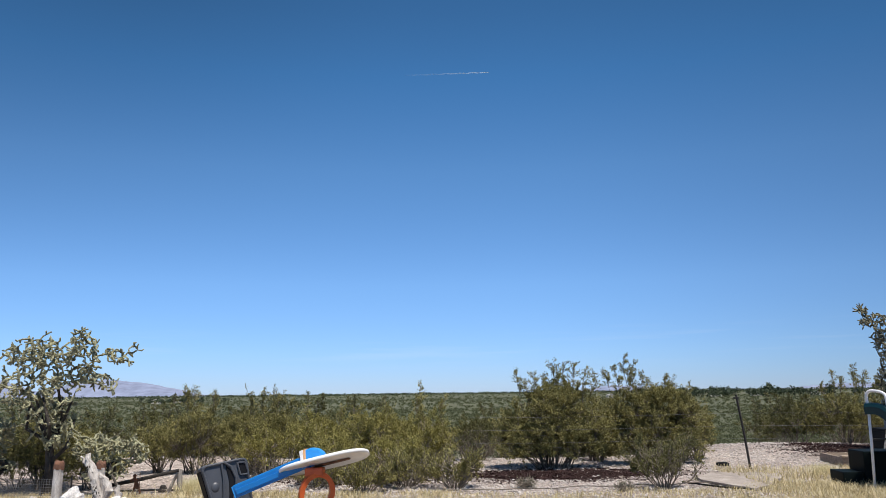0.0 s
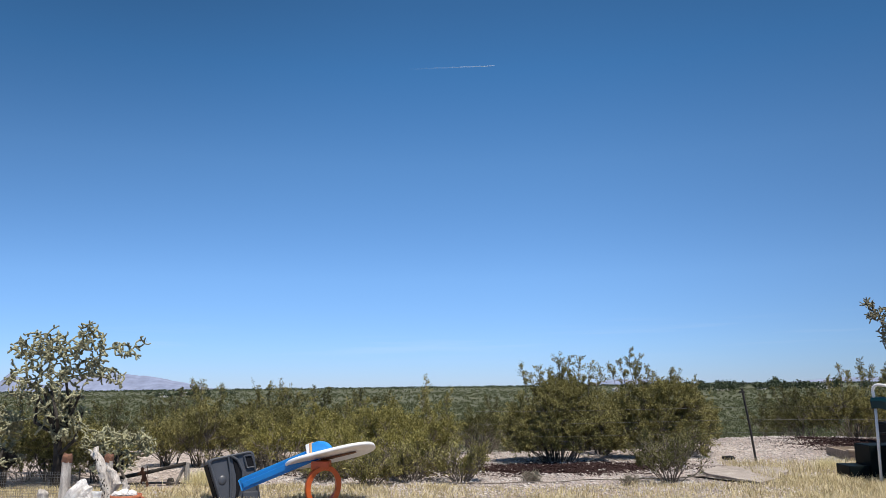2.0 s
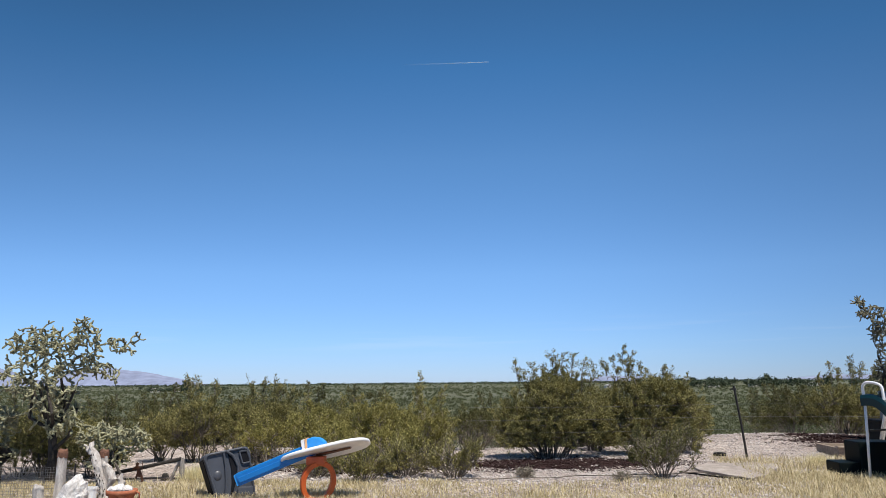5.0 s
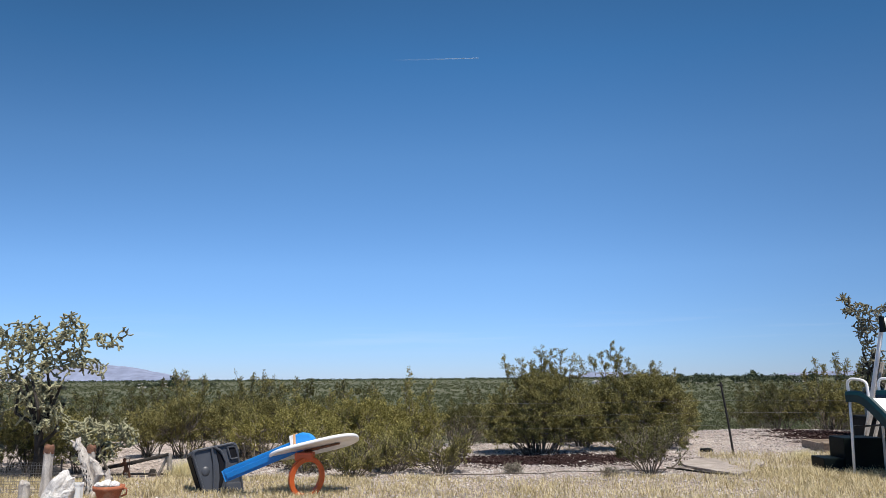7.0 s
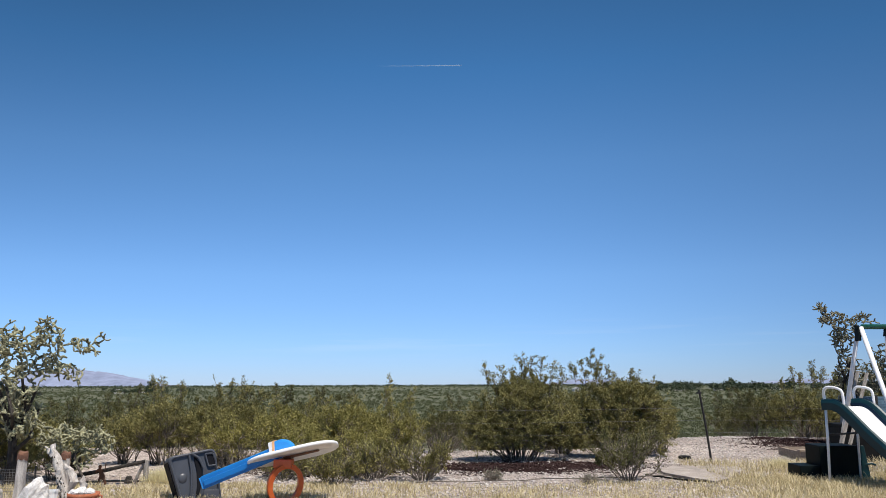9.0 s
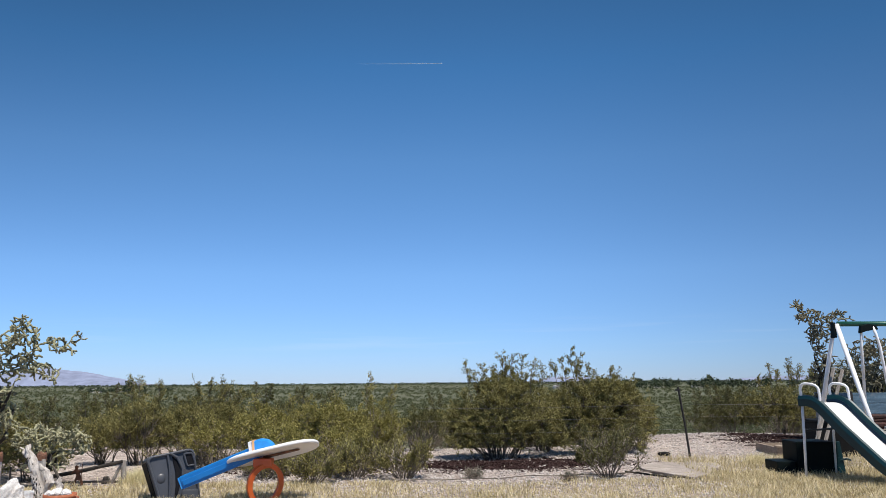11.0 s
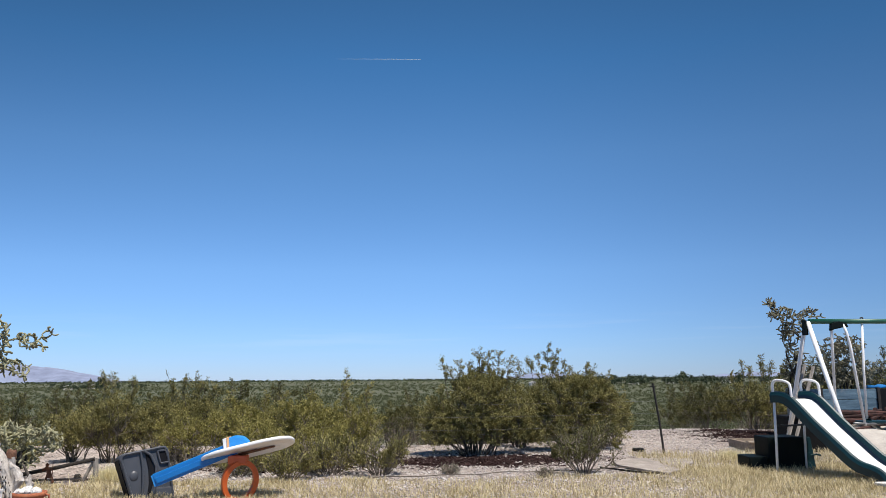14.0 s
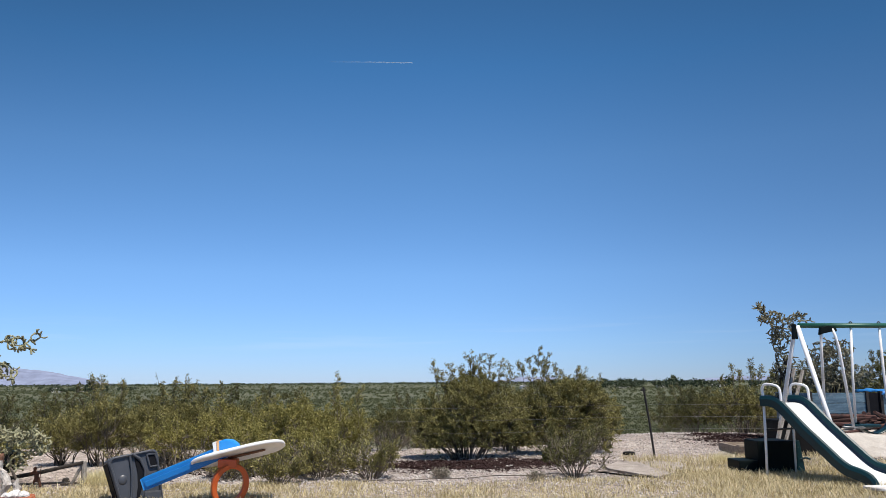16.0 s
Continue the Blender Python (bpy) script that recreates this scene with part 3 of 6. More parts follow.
    d = (b - a) / (np.linalg.norm(b - a, axis=1)[:, None] + 1e-6) + rng.normal(0, 0.55, (n, 3))
    d /= np.linalg.norm(d, axis=1)[:, None]
    e = np.cross(d, rng.normal(0, 1, (n, 3)))
    e /= np.linalg.norm(e, axis=1)[:, None]
    s = leaf * fine * (0.6 + 0.8 * rng.random((n, 1)))
    quad = np.stack([pos - d * s * 1.2, pos + e * s * 0.42, pos + d * s * 1.2, pos - e * s * 0.42], 1).reshape(-1, 3)
    return mesh_of("branchwork", np.array(V), F, twig_mat or M_TWIG), mesh_of("foliage", quad, np.arange(n * 4).reshape(-1, 4), leaf_mat or M_CREOSOTE)


def plain_lobes(seed, half, low, top):
    """Four or five uneven lobes that make up one crown."""
    rng = random.Random(seed)
    mid, rz = (low + top) / 2, (top - low) / 2
    out = [(0, 0, mid, half * 0.62, half * 0.6, rz * 0.95, 0.34)]
    for k in range(4):
        a = k * math.tau / 4 + rng.uniform(-0.5, 0.5)
        r = half * rng.uniform(0.42, 0.6)
        out.append((r * math.cos(a), r * math.sin(a), mid + rz * rng.uniform(-0.35, 0.25), half * rng.uniform(0.32, 0.48), half * 0.42, rz * rng.uniform(0.5, 0.75), 0.165))
    return out


def near_bushes():
    tall = [(0, 0, 0.68, 0.62, 0.50, 0.46, 0.40), (-0.58, 0, 0.56, 0.36, 0.36, 0.32, 0.18), (0.62, 0.05, 0.60, 0.36, 0.36, 0.38, 0.20), (0.06, 0, 1.00, 0.42, 0.36, 0.22, 0.17), (-0.05, -0.3, 0.42, 0.6, 0.25, 0.28, 0.14), (-0.55, -0.1, 0.30, 0.36, 0.3, 0.20, 0.09), (0.50, -0.1, 0.32, 0.42, 0.3, 0.20, 0.10)]
    tips = [(-0.52, 0, 1.47, 0.40), (-0.40, 0, 1.32, 0.3), (-0.23, 0, 1.45, 0.40), (-0.10, 0.1, 1.42, 0.40), (0.05, 0, 1.63, 0.50), (0.13, 0.1, 1.50, 0.40), (0.24, 0, 1.61, 0.48), (0.37, 0, 1.58, 0.45), (0.56, 0, 1.52, 0.45), (0.70, 0, 1.40, 0.40), (0.45, 0.1, 1.30, 0.3)]
    shrub(crown_bush(100, tall, tips, 470, 140, 0.0122, 48, 0.10, M_OLIVE), 1.45, 11.8, "tall olive-green creosote bush over dark leaf litter", "shrub", "near creosote bushes")
    tall = [(0.05, 0, 0.68, 0.58, 0.45, 0.46, 0.40), (-0.45, 0, 0.75, 0.34, 0.34, 0.34, 0.22), (0.52, 0.05, 0.66, 0.34, 0.36, 0.34, 0.20), (0.15, 0, 1.0, 0.40, 0.3, 0.16, 0.12), (-0.1, -0.2, 0.38, 0.55, 0.25, 0.26, 0.14), (-0.50, -0.1, 0.34, 0.40, 0.3, 0.22, 0.10), (0.45, -0.1, 0.30, 0.42, 0.3, 0.2, 0.08)]
    tips = [(-0.76, 0, 1.50, 0.32), (-0.60, 0, 1.57, 0.42), (-0.42, 0, 1.71, 0.52), (-0.34, 0.1, 1.55, 0.4), (-0.28, 0, 1.60, 0.45), (-0.17, 0, 1.44, 0.35), (-0.04, 0, 1.33, 0.3), (0.22, 0, 1.40, 0.36), (0.32, 0, 1.34, 0.32), (0.58, 0, 1.24, 0.3)]
    shrub(crown_bush(101, tall, tips, 420, 135, 0.0122, 44, 0.08, M_OLIVE), 3.10, 12.2, "tall creosote bush with feathery tops leaning over the plain", "shrub", "near creosote bushes")
    # x, y, half width, underside, dense top, clumps, plumes, olive or yellow-green, label
    rows = [
        (-3.80, 11.5, 0.62, 0.10, 0.98, 170, [(-0.28, 0, 1.30, 0.4), (-0.12, 0, 1.30, 0.4), (0.16, 0, 1.20, 0.35)], M_OLIVE, "creosote bush with dark bare twigs above the leaves"),
        (-2.90, 11.5, 0.66, 0.08, 0.95, 190, [(-0.22, 0, 1.24, 0.4), (0.04, 0, 1.26, 0.4), (0.16, 0, 1.25, 0.4), (0.30, 0, 1.18, 0.4), (0.42, 0, 1.10, 0.3)], M_OLIVE, "creosote bush with several thin sprigs over its crown"),
        (-1.95, 11.0, 0.70, 0.14, 0.84, 170, [(-0.2, 0, 1.0, 0.3), (0.3, 0, 0.98, 0.3)], M_CREOSOTE, "spreading creosote bush with grey bare lower stems"),
        (-1.10, 11.2, 0.70, 0.14, 0.86, 170, [(0.1, 0, 1.02, 0.3), (-0.3, 0, 0.98, 0.3)], M_CREOSOTE, "spreading olive creosote bush behind the toppled toy hoop"),
        (-0.42, 11.4, 0.55, 0.12, 0.90, 120, [(-0.10, 0, 1.30, 0.5), (-0.16, 0, 1.12, 0.4), (0.25, 0, 1.1, 0.35)], M_CREOSOTE, "upright creosote bush with one taller sprig"),
        (-4.45, 11.6, 0.50, 0.12, 0.72, 80, [], M_OLIVE, "low dark olive creosote bush on pale sand"),
        (-5.55, 10.6, 0.66, 0.10, 0.86, 110, [(0.1, 0, 1.0, 0.3)], M_OLIVE, "dark olive creosote bush behind the chicken wire"),
        (-5.25, 9.95, 0.55, 0.06, 0.80, 110, [], M_OLIVE, "dark olive creosote bush tangled behind the cholla"),
        (-4.62, 9.85, 0.40, 0.05, 0.62, 70, [], M_OLIVE, "dark olive creosote bush tangled behind the cholla"),
        (-1.50, 10.1, 0.50, 0.16, 0.62, 70, [], M_CREOSOTE, "low olive creosote bush behind the blue toy pole"),
        (-0.75, 10.2, 0.45, 0.12, 0.62, 60, [], M_CREOSOTE, "low leafy creosote at the edge of dry grass"),
        (-2.55, 10.5, 0.48, 0.16, 0.66, 70, [], M_CREOSOTE, "low leafy creosote behind the toppled toy hoop"),
        (-3.35, 12.6, 0.70, 0.05, 0.80, 90, [], M_OLIVE, "dark olive creosote bush behind the thicket"),
        (-2.30, 12.4, 0.70, 0.05, 0.76, 90, [], M_OLIVE, "dark olive creosote bush behind the thicket"),
        (-1.30, 12.3, 0.65, 0.05, 0.74, 80, [], M_SCRUB, "greyish creosote bush behind the thicket"),
        (3.92, 12.8, 0.50, 0.10, 0.82, 70, [], M_OLIVE, "low dark olive creosote beside the tall bushes"),
        (0.25, 13.2, 0.55, 0.10, 0.72, 70, [], M_SCRUB, "low greyish creosote bush at the slope's edge"),
        (2.30, 12.9, 0.50, 0.10, 0.90, 80, [], M_OLIVE, "dark olive creosote filling the gap of the taller bushes"),
    ]
    for i, (x, y, half, low, top, n, tips, mat, label) in enumerate(rows):
        shrub(crown_bush(110 + i, plain_lobes(i, half, low, top), tips, int(n * 1.25), 112, 0.0115, 24, low * 0.8, mat, M_PALETWIG if mat == M_CREOSOTE else M_TWIG), x, y, label, "shrub", "near creosote bushes")
    tips = [(-0.26, 0, 1.52, 0.45), (-0.12, 0, 1.36, 0.35), (0.20, 0, 1.58, 0.5), (0.27, 0.1, 1.45, 0.4), (0.42, 0, 1.45, 0.4), (0.62, 0, 1.38, 0.35), (-0.5, 0, 1.22, 0.3)]
    shrub(crown_bush(128, plain_lobes(40, 0.92, 0.14, 1.16), tips, 260, 105, 0.0145, 34, 0.12, M_OLIVE), 8.0, 15.9, "dark creosote bush with two feathery tops beyond the gravel mound", "shrub", "near creosote bushes")
    # thin bushes with stems bare to the ground
    for i, (x, y, h, sp, st, lv, label) in enumerate([(2.45, 9.3, 0.72, 0.44, 24, 4200, "low creosote bush with thin twiggy stems at the grass edge"), (-0.02, 9.4, 0.64, 0.36, 34, 4200, "small twiggy creosote bush at the edge of dry grass"), (-1.08, 9.15, 0.46, 0.34, 34, 4600, "low twiggy creosote at the edge of dry grass"), (-0.62, 9.55, 0.52, 0.36, 34, 4600, "low twiggy creosote at the edge of dry grass"), (-1.75, 9.7, 0.44, 0.36, 34, 4200, "low twiggy creosote behind the toy hoop"), (2.95, 10.9, 0.62, 0.5, 20, 1500, "thin twiggy creosote beside the leaning fence stake")]):
        shrub(shrub_meshes(130 + i, h, sp, st, 9, lv, 0.0135, 0.3, upright=0.6, leaf_mat=M_OLIVE if x < 0 else M_SCRUB), x, y, label, "shrub", "near creosote bushes")
    # bursage and dry brush with hardly any leaf
    for i, (x, y, h, sp, lv) in enumerate([(0.35, 13.6, 0.75, 0.6, 2600), (-0.9, 9.9, 0.45, 0.4, 500), (0.82, 9.3, 0.16, 0.12, 160), (1.9, 9.0, 0.12, 0.12, 120), (-3.0, 10.6, 0.5, 0.5, 500), (-2.2, 10.5, 0.42, 0.5, 400), (-1.75, 10.5, 0.46, 0.45, 400), (-1.1, 10.5, 0.5, 0.5, 1500), (-0.5, 10.6, 0.46, 0.42, 1500)]):
        m = shrub_meshes(140 + i, h, sp, 30, 8, lv, 0.012, 0.2, twig_mat=M_PALETWIG if i < 4 else M_TWIG, leaf_mat=M_GREYLEAF if i < 4 else M_OLIVE)
        shrub(m, x, y, "grey dry twiggy brush growing in pale gravel", "shrub", "dry brush", name="dry_brush")


def middle_bushes():
    rng = random.Random(5)
    kinds = []
    for i in range(8):
        tips = [(rng.uniform(-0.6, 0.6), rng.uniform(-0.5, 0.5), rng.uniform(1.2, 1.5), rng.uniform(0.3, 0.45)) for k in range(5 if i < 4 else 3)]
        lobes = plain_lobes(60 + i, 0.95, 0.15, 1.15)
        kinds.append(crown_bush(160 + i, lobes, tips, 150, 80, 0.017, 18, 0.15, M_SCRUB) if i < 4 else crown_bush(160 + i, lobes, tips, 60, 26, 0.05, 8, 0.12, M_SCRUB))
    made = []
    spots = [(-5.9, 12.6, 0.70), (-6.6, 10.2, 0.72), (-5.6, 9.9, 0.55), (-5.0, 14.6, 0.70), (-2.9, 14.2, 0.85), (-1.6, 13.8, 0.8), (-7.2, 13.0, 0.75), (7.5, 18.5, 0.85), (7.3, 17.0, 0.78),
             (9.4, 16.0, 1.1), (10.3, 15.4, 1.25), (11.3, 15.0, 1.25), (3.9, 15.2, 0.75), (2.2, 14.6, 0.9), (0.9, 15.2, 0.8)]
    for x, y, s in spots:
        made.append((x, y, s, rng.randrange(2)))
    # rows that thin out down the slope
    y = 15.6
    while y < 95:
        half = 0.68 * y + 4
        for k in range(int(half * 2 / (1.3 + 0.045 * y))):
            x = rng.uniform(-half, half)
            yy = y + rng.uniform(-1.5, 1.5)
            b = x / yy
            if yy > yard_edge(x) + 0.8 and not (0.29 < b < 0.43 and yy < 36) and not (-0.03 < b < 0.06 and yy < 30):
                made.append((x, yy, rng.uniform(0.62, 1.0), rng.randrange(4) + (4 if yy > 30 else 0)))
        y *= 1.17
    first = {}
    for x, y, s, k in made:
        m = pose(x, y, ground_z(x, y) - 0.03, 0, 0, rng.uniform(0, 360)) @ Matrix.Diagonal((s, s, s, 1))
        if k not in first:
            first[k] = shrub(kinds[k], x, y, "olive-green creosote bush on the desert slope", "shrub", "creosote bushes on the slope")
            first[k].matrix_basis = m
        else:
            c = copy_thing(first[k], pose(0, 0, 0))
            c.matrix_basis = m


def horizon_trees():
    """A thin dark line of trees where the plain ends."""
    rng = np.random.default_rng(19)
    vs = []
    for k in range(1700):
        y = rng.uniform(2700, 3500)
        x = rng.uniform(-0.7, 0.75) * y
        h, w = rng.uniform(3.5, 8.5), rng.uniform(8, 26)
        per = 7
        at = np.column_stack([rng.normal(0, w * 0.4, per), rng.normal(0, 4, per), h * rng.random(per)]) + (x, y, ground_z(x, y))
        d = rng.normal(0, 1, (per, 3)) * (1.6, 1, 0.7)
        e = np.cross(d, rng.normal(0, 1, (per, 3)))
        e /= np.linalg.norm(e, axis=1)[:, None]
        s = 1.9
        vs.append(np.stack([at - d * s, at + e * s, at + d * s, at - e * s], 1).reshape(-1, 3))
    vs = np.vstack(vs)
    ob = part("horizon_trees", mesh_of("horizon_trees", vs, np.arange(len(vs)).reshape(-1, 4), M_FARTREE), M_FARTREE)
    tagged(ob, "dark line of far trees along the desert horizon", "trees", kind="stuff")


def far_scrub():
    """The plain's scrub, past counting: lumps of leaves, thinner with distance."""
    rng = np.random.default_rng(9)
    vs, n = [], 0
    for lo, hi, count, per, big in ((80, 180, 2600, 80, 0.12), (180, 420, 4200, 50, 0.19), (420, 1100, 5200, 24, 0.38), (1100, 3200, 4200, 10, 0.9)):
        y = np.sqrt(rng.uniform(lo ** 2, hi ** 2, count))
        x = rng.uniform(-0.72, 0.78, count) * y
        for px, py in zip(x, y):
            z = ground_z(px, py)
            h = rng.uniform(0.7, 1.7) * (1 + py / 2600)
            w = rng.uniform(0.6, 1.3) * (1 + py / 700)
            at = np.column_stack([rng.normal(0, 0.42 * w, per), rng.normal(0, 0.42 * w, per), h * np.sqrt(rng.random(per))]) + (px, py, z)
            d = rng.normal(0, 1, (per, 3))
            d /= np.linalg.norm(d, axis=1)[:, None]
            e = np.cross(d, rng.normal(0, 1, (per, 3)))
            e /= np.linalg.norm(e, axis=1)[:, None]
            s = big * (0.6 + 0.8 * rng.random((per, 1)))
            vs.append(np.stack([at - d * s, at + e * s * 0.7, at + d * s, at - e * s * 0.7], 1).reshape(-1, 3))
    vs = np.vstack(vs)
    ob = part("desert_scrub", mesh_of("desert_scrub", vs, np.arange(len(vs)).reshape(-1, 4), M_FARSCRUB), M_FARSCRUB)
    tagged(ob, "grey-green desert scrub covering the flat plain", "scrub", kind="stuff")


near_bushes()
middle_bushes()
far_scrub()
horizon_trees()


# ---- distance ----
def ridge(name, label, a0, a1, dist, peaks, seed):
    """A far ridge with depth: a strip of slopes between two bearings (x over y)."""
    nn, rows = 90, 6
    vs = []
    for j in range(rows):
        k = j / (rows - 1)
        for i in range(nn + 1):
            u = i / nn
            b = a0 + (a1 - a0) * u
            h = sum(p * math.exp(-((u - c) / w) ** 2) for c, w, p in peaks) * min(1, u * 14, (1 - u) * 10)
            h *= 1 + 0.16 * noise.noise((u * 14, seed, 0)) + 0.07 * noise.noise((u * 45, seed, 3))
            y = dist + 350 * k + 60 * noise.noise((u * 9, k * 3, seed))
            vs.append((b * y, y, -10 + (h + 9) * math.sin(k * math.pi / 2)))
    w = nn + 1
    fs = [(j * w + i, j * w + i + 1, (j + 1) * w + i + 1, (j + 1) * w + i) for j in range(rows - 1) for i in range(nn)]
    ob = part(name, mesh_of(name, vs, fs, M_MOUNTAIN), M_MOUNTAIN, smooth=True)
    tagged(ob, label, "mountain", kind="structure")


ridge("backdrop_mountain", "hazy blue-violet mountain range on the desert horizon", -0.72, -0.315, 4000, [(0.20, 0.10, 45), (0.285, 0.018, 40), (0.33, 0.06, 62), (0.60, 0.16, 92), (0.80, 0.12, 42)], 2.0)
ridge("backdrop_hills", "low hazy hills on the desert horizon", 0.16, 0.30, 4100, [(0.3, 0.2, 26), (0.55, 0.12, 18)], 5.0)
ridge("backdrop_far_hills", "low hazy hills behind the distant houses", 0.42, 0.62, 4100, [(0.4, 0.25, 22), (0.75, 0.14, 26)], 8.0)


def far_tree(x, y, h, w, seed):
    rng = np.random.default_rng(seed)
    z = ground_z(x, y)
    ob = thing("distant_tree", pose(x, y, z), "dark green tree by the distant houses", "tree", "distant trees")
    bm = bmesh.new()
    tube(bm, [(0, 0, -0.4), (0.1, 0, h * 0.3), (0.0, 0.1, h * 0.6)], [0.25, 0.2, 0.1], 5)
    for k in range(4):
        a = k * 1.6 + seed
        tube(bm, [(0, 0, h * 0.3), (math.cos(a) * w * 0.25, math.sin(a) * w * 0.25, h * 0.6)], [0.12, 0.05], 4)
    part("trunk", bm, M_TWIG, ob)
    per = 260
    blobs = rng.normal(0, 1, (5, 3)) * (w * 0.22, w * 0.2, h * 0.13) + (0, 0, h * 0.62)
    at = blobs[rng.integers(0, 5, per)] + rng.normal(0, 1, (per, 3)) * (w * 0.14, w * 0.14, h * 0.13)
    d = rng.normal(0, 1, (per, 3))
    d /= np.linalg.norm(d, axis=1)[:, None]
    e = np.cross(d, rng.normal(0, 1, (per, 3)))
    e /= np.linalg.norm(e, axis=1)[:, None]
    s = 0.10 * h * (0.6 + 0.8 * rng.random((per, 1)))
    vs = np.stack([at - d * s, at + e * s * 0.7, at + d * s, at - e * s * 0.7], 1).reshape(-1, 3)
    part("crown", mesh_of("crown", vs, np.arange(per * 4).reshape(-1, 4), M_FARTREE), M_FARTREE, ob)


def far_house(bearing, y, w, h, seed):
    x = bearing * y
    z = ground_z(x, y)
    ob = thing("distant_house", pose(x, y, z, 0, 0, seed * 17 % 30 - 15), "small pale stucco house far off on the desert plain", "house", "distant houses")
    bm = box(bmesh.new(), (-w / 2, -4, -0.5), (w / 2, 4, h))
    part("wall", bm, M_HOUSE, ob)
    bm = slab(bmesh.new(), [(-w / 2 - 0.6, h), (w / 2 + 0.6, h), (0, h + 1.6)], 9.0, m=Matrix.Translation((0, -4.5, 0.01)))
    part("roof", bm, M_ROOF, ob)
    for k in (-0.28, 0.25):
        bm = box(bmesh.new(), (k * w - 0.7, -4.06, h * 0.35), (k * w + 0.7, -3.98, h * 0.75))
        part("window", bm, M_BLACK, ob)


for i, (b, w) in enumerate([(0.336, 13), (0.3895, 15), (0.468, 16), (0.20, 9), (0.245, 10), (-0.365, 14), (-0.395, 10), (0.52, 12)]):
    far_house(b, 950 + 40 * (i % 3), w, 3.6, i)
_r = random.Random(3)
for i in range(46):
    b = _r.choice([_r.uniform(0.19, 0.60), _r.uniform(0.26, 0.56), _r.uniform(0.30, 0.50), _r.uniform(-0.42, -0.30)])
    y = _r.uniform(840, 1150)
    h = _r.uniform(7, 12) * (0.6 if b < 0 else 1.0)
    far_tree(b * y, y, h * (1.7 if i == 7 else 1), h * _r.uniform(1.2, 2.4), i)
for i in range(24):
    b, y = _r.uniform(0.20, 0.62), _r.uniform(800, 1000)
    h = _r.uniform(8, 14)
    far_tree(b * y, y, h, h * _r.uniform(1.2, 2.2), 200 + i)
for i, (b, h) in enumerate([(0.404, 15), (0.418, 12), (-0.352, 14), (0.258, 14), (0.31, 14)]):
    far_tree(b * 1000, 1000, h, h * 0.7, 90 + i)


def contrail():
    """A thin ice trail, some kilometres off and high up."""
    y = 3600.0
    a, b = Vector((-0.070 * y, y, 0.4412 * y)), Vector((0.052 * y, y, 0.4434 * y))
    bm = bmesh.new()
    n = 24
    pts = [a.lerp(b, k / n) + Vector((0, 0, 1.2 * math.sin(k * 1.7))) for k in range(n + 1)]
    tube(bm, pts, [3.0 - 1.4 * k / n for k in range(n + 1)], 6)
    ob = part("contrail", bm, M_TRAIL)
    tagged(ob, "thin white contrail fading out behind across the blue sky", "contrail", kind="structure")


contrail()


